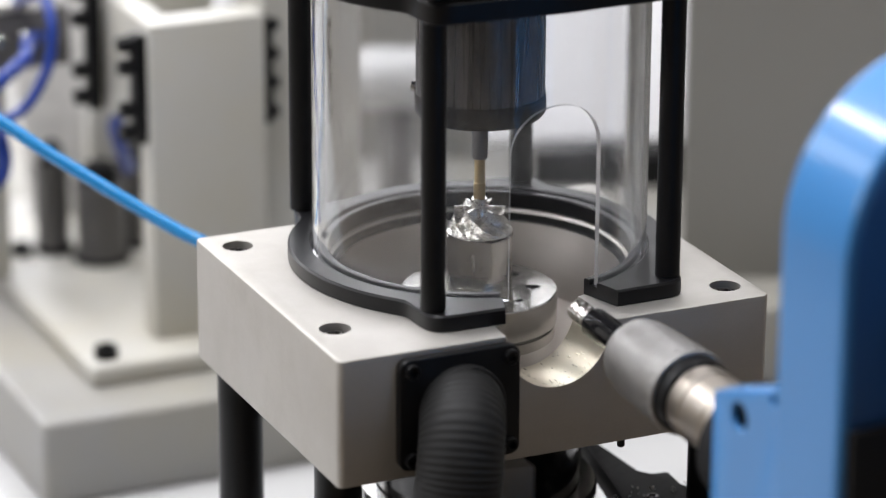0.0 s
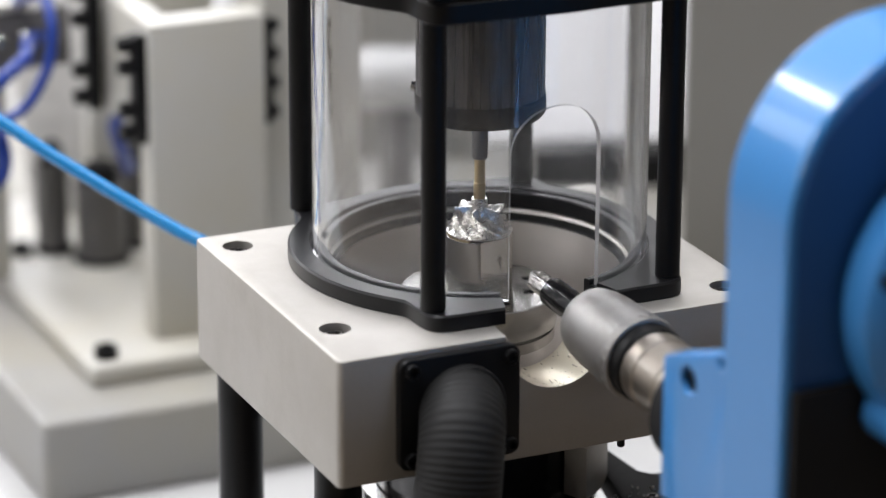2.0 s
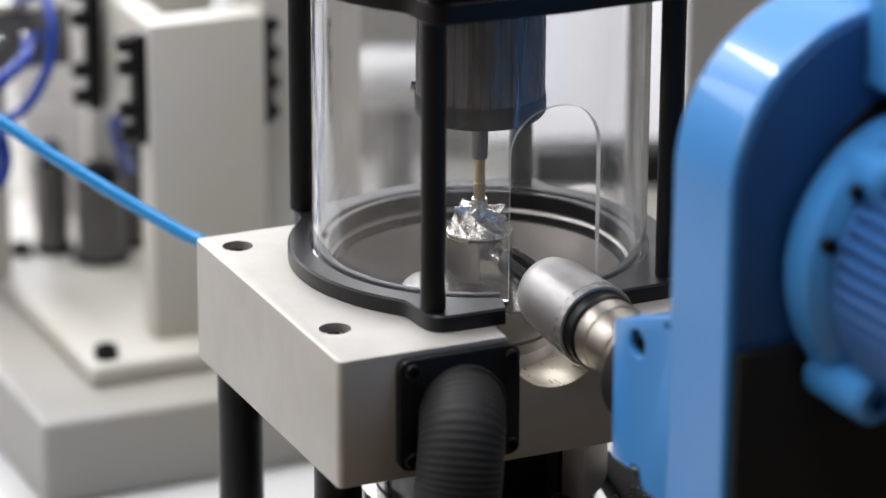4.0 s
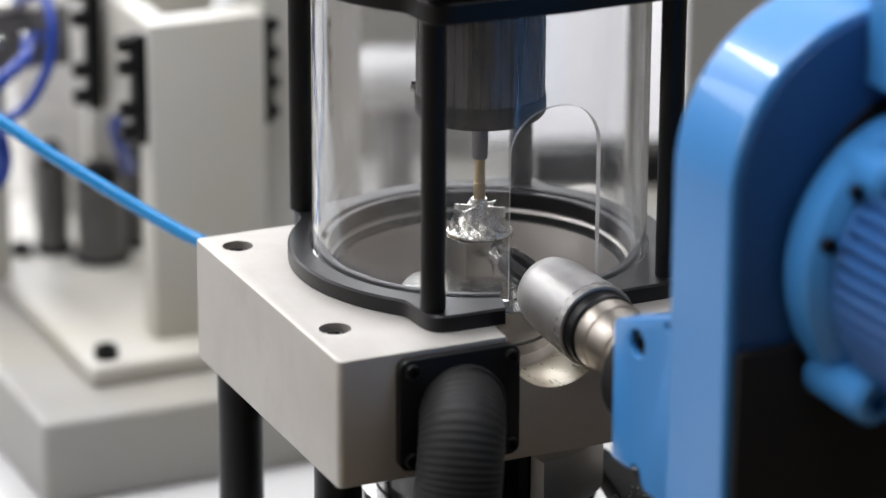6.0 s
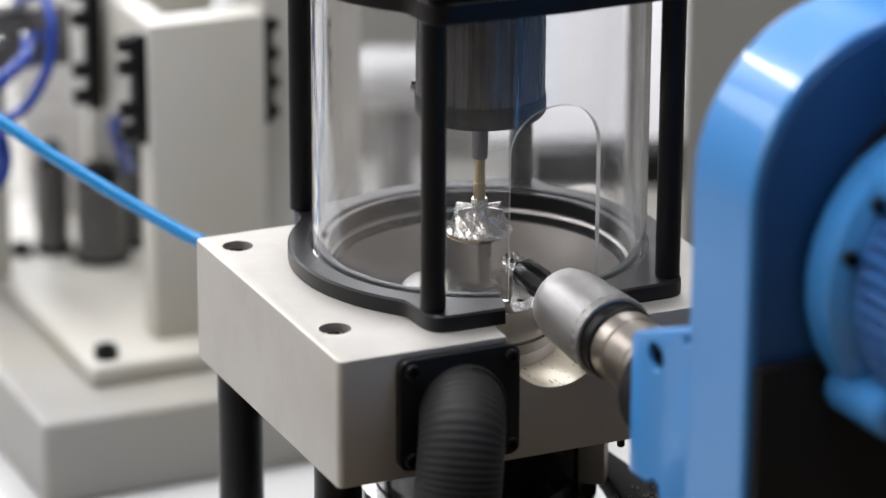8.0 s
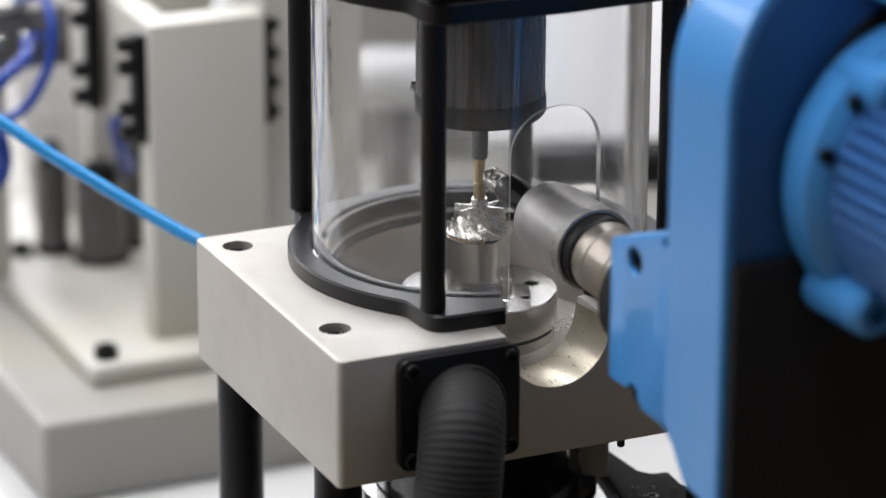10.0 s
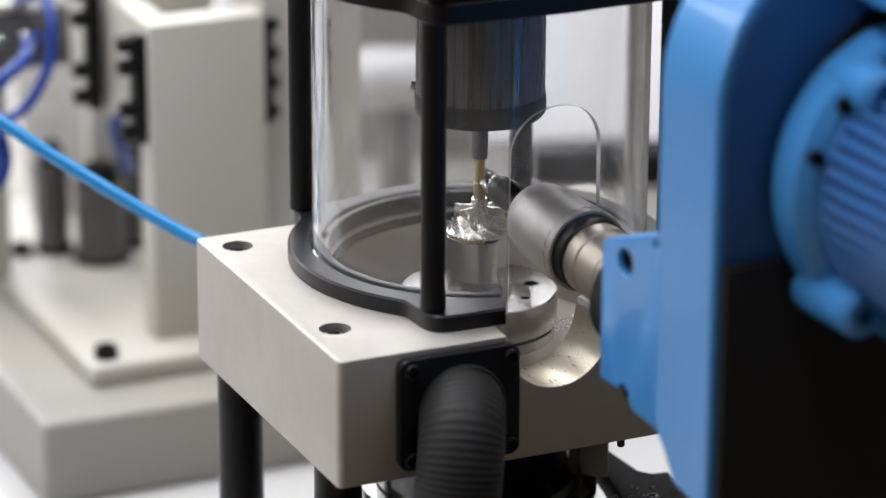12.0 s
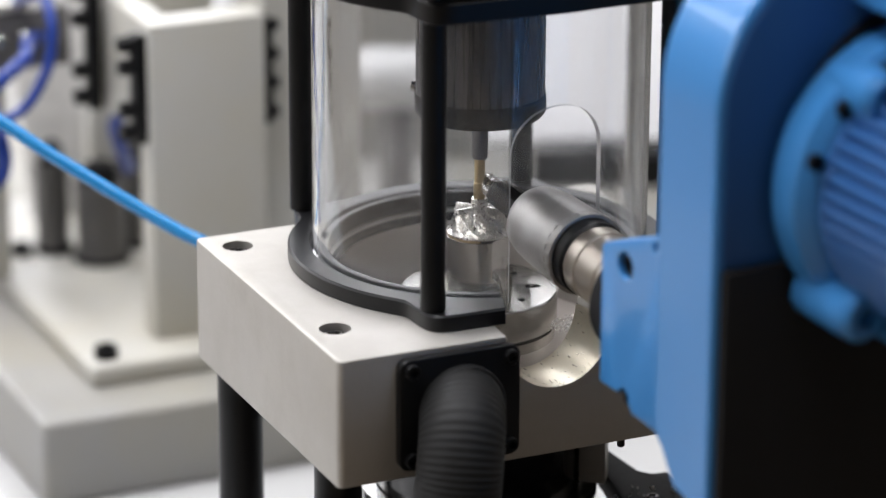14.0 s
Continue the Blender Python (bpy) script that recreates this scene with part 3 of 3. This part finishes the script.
def robot():
    r = thing("robot_arm", "blue enamelled robot arm holding a milling spindle", "robot")
    at = along((0, 0, 0), TOOL)
    cutter = part("end_mill", flutes(0.0064, -0.006, 0.016), STEEL, r, "slim polished steel end mill", at=at)
    part("shank", lathe([(0, 0.012), (0.0074, 0.012), (0.0083, 0.0130), (0.0085, 0.030), (0.0082, 0.0308), (0.0082, 0.060), (0, 0.060)], 48), GLOSSBLACK, r, "dark polished tool shank", at=at)
    o = 0.026
    n = lathe([(0, o + 0.0255), (0.0120, o + 0.0255), (0.0165, o + 0.0270), (0.0195, o + 0.0310), (0.0212, o + 0.038), (0.0222, o + 0.048), (0.0226, o + 0.062), (0.0232, o + 0.074), (0.0238, o + 0.084), (0.0234, o + 0.0868), (0.0222, o + 0.0875), (0.0215, o + 0.0875), (0.0215, o + 0.083), (0, o + 0.083)], 96)
    cuts = []
    for i in range(24):
        a = 2 * math.pi * i / 24
        cuts.append(moved(block(-0.0007, 0.0020, -0.0019, 0.0019, -0.0040, 0.006), Matrix.Rotation(a, 4, "Z") @ Matrix.Translation((0.0240, 0, o + 0.0855))))
    part("collet_nut", carved(n, cuts), KNURL, r, "satin nickel collet nut with a notched rim", at=at)
    part("seal", lathe([(0, o + 0.083), (0.0212, o + 0.083), (0.0212, o + 0.0950), (0.0200, o + 0.0965), (0, o + 0.0965)], 64), BLACK, r, at=at)
    nose = [(0, o + 0.0965), (0.0196, o + 0.0965), (0.0203, o + 0.098)]
    for z in (o + 0.108, o + 0.128):
        nose += [(0.0203, z), (0.0197, z + 0.0006), (0.0197, z + 0.0030), (0.0203, z + 0.0036)]
    nose += [(0.0203, o + 0.147), (0, o + 0.147)]
    part("spindle_nose", lathe(nose, 64), WARMSTEEL, r, "shiny steel spindle nose with turned grooves, toned warm for its reflections", at=at)
    part("spindle_body", lathe([(0, 0.173), (0.030, 0.173), (0.0330, 0.1755), (0.0335, 0.179), (0.0335, 0.290), (0, 0.290)], 72), MATTBLACK, r, "matt black spindle motor case", at=at)
    L = lambda p: Vector(p) - TIP
    e = Vector((TOOL.x, TOOL.y, 0)).normalized()
    h = Vector((-e.y, e.x, 0))
    up = Vector((0, 0, 1))

    def framed(p, x, y, z):
        m = Matrix.Identity(4)
        m.col[0][:3], m.col[1][:3], m.col[2][:3], m.col[3][:3] = x, y, z, p
        return m
    # clamp plate: lies along the tool, beside the spindle
    side = framed(L((-0.0318, -0.2313, 0.0457)), e, up, -h)
    outline = [(0, -0.002), (0.002, 0.0005), (0.030, 0.0105), (0.070, 0.0245), (0.095, 0.0245), (0.095, -0.097), (0.0875, -0.096), (0.066, -0.0916), (0.057, -0.0835), (0.0335, -0.0824), (0.028, -0.0760), (0.001, -0.0760), (0, -0.075)]
    plate = extrude_outline(outline, -0.016, 0.0, 0.0012)
    holes = ((0.024, -0.0055, 0.0070), (0.054, 0.0135, 0.0028), (0.0245, -0.0770, 0.0052))
    plate = carved(plate, [moved(lathe([(0, -0.007), (q, -0.007), (q, -0.0008), (q + 0.0016, 0.0008), (q + 0.0016, 0.004), (0, 0.004)], 32), Matrix.Translation((x, z, 0))) for x, z, q in holes])
    clamp = part("clamp_plate", moved(plate, side), BLUE, r)
    # Black bolt heads; the lowest is added to darken its open slot.
    for x, z, q in holes:
        part("bolt", moved(lathe([(0, -0.005), (q * 0.5, -0.005), (q * 0.5, -0.003), (q * 0.86, -0.003), (q * 0.94, -0.0036), (q * 0.94, -0.0072), (0, -0.0072)], 24), side @ Matrix.Translation((x, z, 0))), BLACK, clamp)
    # arm: upright slab with a round head; the motor sits on its broad face
    base = framed(L((-0.0328, -0.2916, 0.1438)), h, up, e)
    R, W = 0.0862, 0.0545

    def d_shape(inset, low, n=56):
        q = R - inset
        pts = [(R + q * math.cos(math.pi - math.pi * i / n), q * math.sin(math.pi - math.pi * i / n)) for i in range(n + 1)]
        return pts + [(R + q, low), (R - q, low)]
    # the foot of the slab is rounded off at its back
    foot = [(W + 0.01, -0.215), (W, -0.2055)]
    foot += [(0.5 * W + 0.5 * W * math.cos(radians(90 + 9 * i)), -0.2055 + 0.0365 * math.sin(radians(9 * i))) for i in range(1, 11)]
    foot += [(-0.01, -0.169), (-0.01, -0.50), (W + 0.01, -0.50)]
    slab = extrude_outline(d_shape(0, -0.42), 0, W, 0.0030, 3)
    cutter_foot = moved(extrude_outline(foot, -0.02, 2 * R + 0.02), framed(Vector((0, 0, 0)), Vector((0, 0, 1)), Vector((0, 1, 0)), Vector((1, 0, 0))))
    arm = part("arm", moved(carved(slab, [cutter_foot]), base), BLUE, r, "blue enamelled arm with a round head")
    arm.data.set_sharp_from_angle(angle=radians(9))
    # Thin plate that carries the arm face's shade as a darker blue.
    part("face_plate", moved(extrude_outline(d_shape(0.004, -0.076), W, W + 0.0014, 0.0004), base), SHADEBLUE, r, "blue face of the arm head, colour darkened for shade")
    part("cover", moved(extrude_outline([(0.0035, -0.0765), (2 * R - 0.004, -0.0765), (2 * R - 0.004, -0.42), (0.0035, -0.42)], W, W + 0.006, 0.002), base), MATTBLACK, r, "matt black lower cover")
    part("lower_body", moved(extrude_outline([(0.006, -0.21), (2 * R - 0.006, -0.21), (2 * R - 0.006, -0.42), (0.006, -0.42)], 0.030, W - 0.001, 0.002), base), MATTBLACK, r)
    # motor: offset black disc for the shadow behind it, lobed flange, body with lengthwise fins
    mc = base @ Matrix.Translation((0.1010, -0.0370, W + 0.0014))
    part("motor_gap_shade", moved(lathe([(0, 0), (0.0720, 0), (0.0720, 0.004), (0, 0.004)], 72), mc @ Matrix.Translation((0.010, 0.012, 0))), MATTBLACK, r)
    motor = part("motor", moved(lathe([(0, 0.004), (0.0705, 0.004), (0.0750, 0.0065), (0.0762, 0.012), (0.0748, 0.026), (0.0690, 0.032), (0.066, 0.034), (0, 0.034)], 96), mc), BLUE, r, "blue cast motor flange")
    seg = 208
    bm = bmesh.new()
    rows = []
    for zz, q, fin in ((0.034, 0.066, 0), (0.038, 0.066, 0), (0.040, 0.0675, 1), (0.105, 0.0675, 1), (0.107, 0.066, 0), (0.114, 0.064, 0), (0.122, 0.054, 0)):
        rows.append([bm.verts.new(((q - 0.0045 * fin * (i % 4 > 1)) * math.cos(2 * math.pi * i / seg), (q - 0.0045 * fin * (i % 4 > 1)) * math.sin(2 * math.pi * i / seg), zz)) for i in range(seg)])
    for a, b in zip(rows, rows[1:]):
        for i in range(seg):
            bm.faces.new((a[i], a[(i + 1) % seg], b[(i + 1) % seg], b[i]))
    bm.faces.new(rows[0][::-1])
    bm.faces.new(rows[-1])
    # The shadow among the fins is put into this darker blue.
    part("finned_body", moved(bm, mc), SHADEBLUE, motor, "blue finned motor housing, colour darkened for shade")
    for a, d, q, z1 in ((128, 0.0640, 0.0135, 0.040), (104, 0.0640, 0.0100, 0.052), (226, 0.0735, 0.0130, 0.046), (246, 0.0700, 0.0085, 0.070), (264, 0.0690, 0.0095, 0.100), (70, 0.0660, 0.0110, 0.060)):
        x, z = d * math.cos(radians(a)), d * math.sin(radians(a))
        part("boss", moved(lathe([(0, 0.0), (q, 0.0), (q, z1 - 0.004), (q - 0.003, z1), (q * 0.42, z1), (q * 0.42, z1 - 0.006), (0, z1 - 0.006)], 28), mc @ Matrix.Translation((x, z, 0.010))), BLUE, motor)
    for a, d in ((116, 0.048), (140, 0.050), (163, 0.052), (92, 0.050)):
        part("flange_screw", moved(lathe([(0, 0.0335), (0.0042, 0.0335), (0.0042, 0.0375), (0.0022, 0.0375), (0.0022, 0.0350), (0, 0.0350)], 20), mc @ Matrix.Translation(((d + 0.0200) * math.cos(radians(a)), (d + 0.0200) * math.sin(radians(a)), -0.0015))), BLACK, motor)
    part("connector_box", moved(extrude_outline([(0.071, 0.050), (0.140, 0.050), (0.140, 0.130), (0.071, 0.130)], W, W + 0.062, 0.004, 3), base), BLUE, r)
    return r, cutter


ROBOT, CUTTER = robot()

# ---- the machine behind ----


def machine_behind():
    m = thing("background_machine", "cream-white machine with an upright column and black rails", "machine")
    zt = -0.226
    zp = zt + 0.016
    part("base", block(-0.1451, 0.75, 0.3825, 1.25, TABLE_Z, zt, 0.006, 3), BASESHADE, m)
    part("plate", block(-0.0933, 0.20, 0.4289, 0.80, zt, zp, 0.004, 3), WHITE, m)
    # column of upright plates
    part("front_panel", block(-0.0350, 0.0500, 0.461, 0.487, zp, 0.0190, 0.002), WHITE, m)
    part("side_panel", block(-0.0350, -0.0140, 0.487, 0.560, -0.066, 0.0190, 0.002), WHITE, m)
    part("rear_panel", block(-0.0401, 0.0500, 0.563, 0.585, -0.070, 0.0400, 0.002), WHITE, m)
    part("rear_post", block(0.0000, 0.0500, 0.700, 0.720, zp, 0.0400, 0.002), WHITE, m)
    part("second_column", block(0.0560, 0.1130, 0.480, 0.540, zp, 0.12, 0.002), WHITE, m)
    for x, y0, y1, z0, z1 in ((-0.0350, 0.466, 0.480, -0.066, 0.011), (-0.0401, 0.548, 0.562, -0.064, 0.03)):
        rail = part("rail", block(x - 0.009, x, y0, y1, z0, z1, 0.001), BLACK, m)
        for k in range(4):
            z = z0 + (z1 - z0) * (0.09, 0.30, 0.70, 0.91)[k]
            part("rail_bolt", moved(rod(0.006, 0, 0.010, 0.001, 20), along((x - 0.008, (y0 + y1) / 2 + 0.002, z), (-1, 0, 0))), BLACK, rail)
    rail = part("rail", block(0.0500, 0.0565, 0.463, 0.475, -0.062, 0.014, 0.001), BLACK, m)
    for k in range(4):
        part("rail_bolt", moved(rod(0.0045, 0, 0.006, 0.001, 20), along((0.0565, 0.469, -0.055 + 0.021 * k), (1, 0, 0))), BLACK, rail)
    for x, y in ((-0.0777, 0.4452), (-0.0665, 0.6723)):
        part("bolt", lathe([(0, 0), (0.0085, 0), (0.0085, 0.007), (0.0075, 0.0085), (0.0045, 0.0085), (0.0045, 0.004), (0, 0.004)], 24), BLACK, m, at=Matrix.Translation((x, y, zp)))


machine_behind()


def small_motor(x, y, r, h, label):
    m = thing("stepper_motor", label, "motor", "stepper motors of the background machine", at=Matrix.Translation((x, y, -0.210)))
    part("body", lathe([(0, 0), (r, 0), (r, h * 0.1), (r * 0.94, h * 0.12), (r * 0.94, h * 0.9), (r, h * 0.92), (r, h), (0, h)], 40), DARKGREY, m)
    part("cap", lathe([(0, h), (r * 0.72, h), (r * 0.72, h + 0.008), (r * 0.55, h + 0.015), (0, h + 0.018)], 32), BLACK, m)
    part("mounting_ring", lathe([(0, 0), (r * 1.12, 0), (r * 1.12, 0.005), (0, 0.005)], 40), BLACK, m)


small_motor(-0.041, 0.672, 0.013, 0.070, "slim dark grey stepper motor behind the column")
small_motor(-0.0135, 0.640, 0.0195, 0.060, "dark grey stepper motor with a black cap")
small_motor(0.0215, 0.665, 0.0170, 0.062, "grey stepper motor beside the column")


def valve_block():
    v = thing("valve_block", "grey metal valve block with a pale lid", "valve", at=Matrix.Translation((-0.088, 0.62, 0)))
    part("body", block(-0.05, 0.042, -0.02, 0.06, -0.044, 0.000, 0.002), DARKGREY, v)
    part("lid", block(-0.052, 0.012, -0.022, 0.062, 0.000, 0.006, 0.001), WHITE, v)
    part("stand", block(-0.030, 0.000, 0.005, 0.035, -0.210, -0.040, 0.002), WHITE, v)
    for k in range(4):
        part("fitting", moved(rod(0.005, 0, 0.012, 0.001, 20), along((-0.035 + 0.02 * k, -0.02, -0.018), (0, -1, 0))), STEEL, v)


valve_block()


def hose_line(name, keys, r, material, label):
    ob = new(name, mesh_of(sweep(curve_points(keys, 14), r, 14), name, material))
    tagged(ob, label, "hose", "blue air hoses" if name == "blue_cable" else "")


hose_line("air_hose", [(-0.60, 0.62, 0.24), (-0.33, 0.37, 0.103), (-0.2159, 0.287, 0.037), (-0.1698, 0.2535, 0.0044), (-0.1118, 0.2121, -0.0347), (-0.0883, 0.1964, -0.0477), (-0.03, 0.16, -0.085), (0.02, 0.13, -0.15), (0.03, 0.12, TABLE_Z)], 0.0042, HOSEBLUE, "bright blue translucent air hose")
hose_line("blue_cable", [(-0.084, 0.605, 0.006), (-0.0890, 0.53, 0.030), (-0.0899, 0.505, 0.018), (-0.0928, 0.50, -0.0058), (-0.1010, 0.50, -0.0250), (-0.1123, 0.50, -0.0399), (-0.1308, 0.50, -0.0500), (-0.18, 0.52, -0.085), (-0.26, 0.56, TABLE_Z)], 0.0038, CABLE, "dark blue air hose bending down")
hose_line("blue_cable", [(-0.070, 0.602, -0.022), (-0.090, 0.56, -0.014), (-0.1035, 0.52, -0.0100), (-0.1165, 0.51, -0.0150), (-0.1300, 0.505, -0.0225), (-0.19, 0.52, -0.080), (-0.28, 0.56, TABLE_Z)], 0.0052, CABLE, "dark blue air hose from the valve block")
hose_line("blue_cable", [(-0.30, 0.56, TABLE_Z), (-0.20, 0.53, -0.16), (-0.150, 0.515, -0.108), (-0.128, 0.51, -0.088), (-0.127, 0.52, -0.06), (-0.123, 0.60, -0.03)], 0.0060, CABLE, "dark blue air hose hanging straight down")
hose_line("blue_cable", [(-0.020, 0.545, -0.066), (-0.028, 0.56, -0.080), (-0.018, 0.575, -0.105), (-0.004, 0.60, -0.128)], 0.0050, CABLE, "short dark blue air hose at the motor")


def white_tank():
    t = thing("white_cylinder", "white round pressure vessel lying on a grey stand", "tank")
    part("vessel", moved(lathe([(0, -0.05), (0.015, -0.049), (0.022, -0.043), (0.024, -0.034), (0.024, 0.05), (0.020, 0.056), (0, 0.058)], 40), along((0.232, 0.670, -0.106), (0.85, -0.38, 0))), TABLEWHITE, t)
    part("stand", block(0.222, 0.242, 0.66, 0.70, -0.226, -0.128, 0.001), DARKGREY, t)


white_tank()


def panel(name, label, category, dims, material, angle=0, at=(0, 0, 0), lean=0):
    ob = new(name, mesh_of(block(*dims, 0.002), name, material))
    ob.matrix_basis = pose(*at, lean, 0, angle)
    return tagged(ob, label, category)


def sheet_guard():
    g = thing("sheet_guard", "mottled grey sheet metal guard behind the motors", "panel", at=pose(0.045, 0.745, -0.210, -16))
    part("sheet", block(-0.078, 0.0, 0, 0.006, 0, 0.27, 0.001), MOTTLED, g)
    for z in (0.03, 0.10, 0.17, 0.24):
        part("rivet", moved(lathe([(0, 0.002), (0.003, 0.0015), (0.004, 0), (0, 0)], 16), along((-0.066, 0, z), (0, -1, 0))), STEEL, g)
    part("foot", block(-0.078, 0.0, 0.006, 0.03, 0, 0.004, 0.001), MOTTLED, g)


sheet_guard()
# Leaned back so that more light from above falls on it.
panel("stainless_panel", "brushed stainless steel machine panel", "panel", (-0.09, 0.20, 0, 0.012, 0, 0.42), BRUSHED, -24, (0.424, 0.70, -0.190), -34)
panel("machine_cabinet", "plain grey machine cabinet", "cabinet", (-0.13, 0.07, 0, 0.05, 0, 0.45), GREYPAINT, -24, (0.30, 0.82, -0.226))
# Black block added in place of the shadow gap below the steel panel.
panel("dark_gap_block", "low black block standing in for a shadow gap on the machine base", "box", (-0.045, 0.13, 0, 0.06, 0, 0.026), BLACK, -24, (0.42, 0.685, -0.226))
panel("enclosure_door", "plain warm grey enclosure door", "door", (0, 1.2, 0, 0.02, 0, 1.3), GREYPAINT, -24, (0.385, 0.468, TABLE_Z))


def swarf(centre, spread, count, seed, label):
    """Curly metal chips."""
    rng = random.Random(seed)
    bm = bmesh.new()
    for k in range(count):
        c = Vector(centre) + Vector((rng.gauss(0, spread[0]), rng.gauss(0, spread[1]), abs(rng.gauss(0, spread[2]))))
        m = along(c, Vector((rng.gauss(0, 1), rng.gauss(0, 1), rng.gauss(0, 1))).normalized())
        r, w = rng.uniform(0.0006, 0.0016), rng.uniform(0.0004, 0.0010)
        prev = None
        for i in range(7):
            a = 0.8 * i + k
            q = [bm.verts.new(m @ Vector((r * math.cos(a), r * math.sin(a), 0.0002 * i + h))) for h in (0, w)]
            if prev:
                bm.faces.new((prev[0], prev[1], q[1], q[0]))
            prev = q
    ob = new("swarf", mesh_of(bm, "swarf", IMPELLER))
    return tagged(ob, label, "chips", kind="stuff")


swarf((0.062, -0.070, -0.1343), (0.016, 0.007, 0.0004), 26, 11, "scattered bright chips on the black mounting plate")
SWARF = swarf((0.0335, -0.054, -0.0305), (0.0050, 0.0045, 0.0026), 170, 7, "small curled shiny metal chips in the chute")


def motions():
    """The arm feeds in, withdraws, rises and mills the hub; the disc turns the workpiece to suit."""
    path = ((0.0, -0.1061, 0.0), (0.5, -0.1061, 0.0), (0.8, -0.0960, 0.0), (1.0, -0.0890, 0.0), (1.5, -0.0720, 0.0), (2.0, -0.0545, 0.0), (2.5, -0.0372, 0.0), (3.0, -0.0202, 0.0),
            (3.4, -0.0065, 0.0), (3.8, 0.0, 0.0), (5.0, 0.0, 0.0), (7.0, 0.0, 0.0), (7.15, -0.0015, 0.0), (7.4, -0.0140, 0.0), (7.6, -0.0188, 0.0), (8.0, -0.0200, 0.0), (8.3, -0.0215, 0.0), (8.9, -0.0480, 0.006),
            (9.4, -0.0360, 0.0380), (9.9, -0.0020, 0.0425), (10.2, 0.0132, 0.0420), (10.5, 0.0140, 0.0412), (11.0, 0.0145, 0.0402), (12.0, 0.0150, 0.0386), (13.0, 0.0150, 0.0374), (14.0, 0.0150, 0.0365))
    walk(ROBOT, [(t, Matrix.Translation(TIP + Vector((0, y, z)))) for t, y, z in path])
    spin = ((0.0, 0), (0.15, 22), (0.3, 45), (0.42, 65), (0.52, 73), (0.7, 73), (3.2, 73), (3.8, 72), (5.3, 58), (5.7, 52), (6.1, 47), (6.5, 45), (7.2, 45), (7.5, 46), (7.7, 60), (7.9, 80), (8.1, 102), (8.3, 112),
            (8.6, 112), (9.6, 104), (10.3, 101), (12.0, 101), (13.0, 101), (13.6, 98), (14.0, 93))
    for ob in (DISC, WORK):
        walk(ob, [(t, pose(0, 0, 0, 0, 0, a)) for t, a in spin])
    behind = Vector((-0.020, 0.082, 0.0165))
    walk(SWARF, [(0.0, Matrix.Translation(behind)), (8.3, Matrix.Translation(behind)), (8.8, Matrix.Translation(behind * 0.6 + Vector((0.01, 0, 0.008)))), (9.4, Matrix.Translation((0.004, 0.006, 0.006))), (9.7, Matrix.Identity(4)), (14.0, Matrix.Identity(4))])
    at = along((0, 0, 0), TOOL)
    walk(CUTTER, [(i / 30, at @ Matrix.Rotation(radians(80 * i), 4, "Z")) for i in range(int(SECONDS * 30) + 1)])


motions()
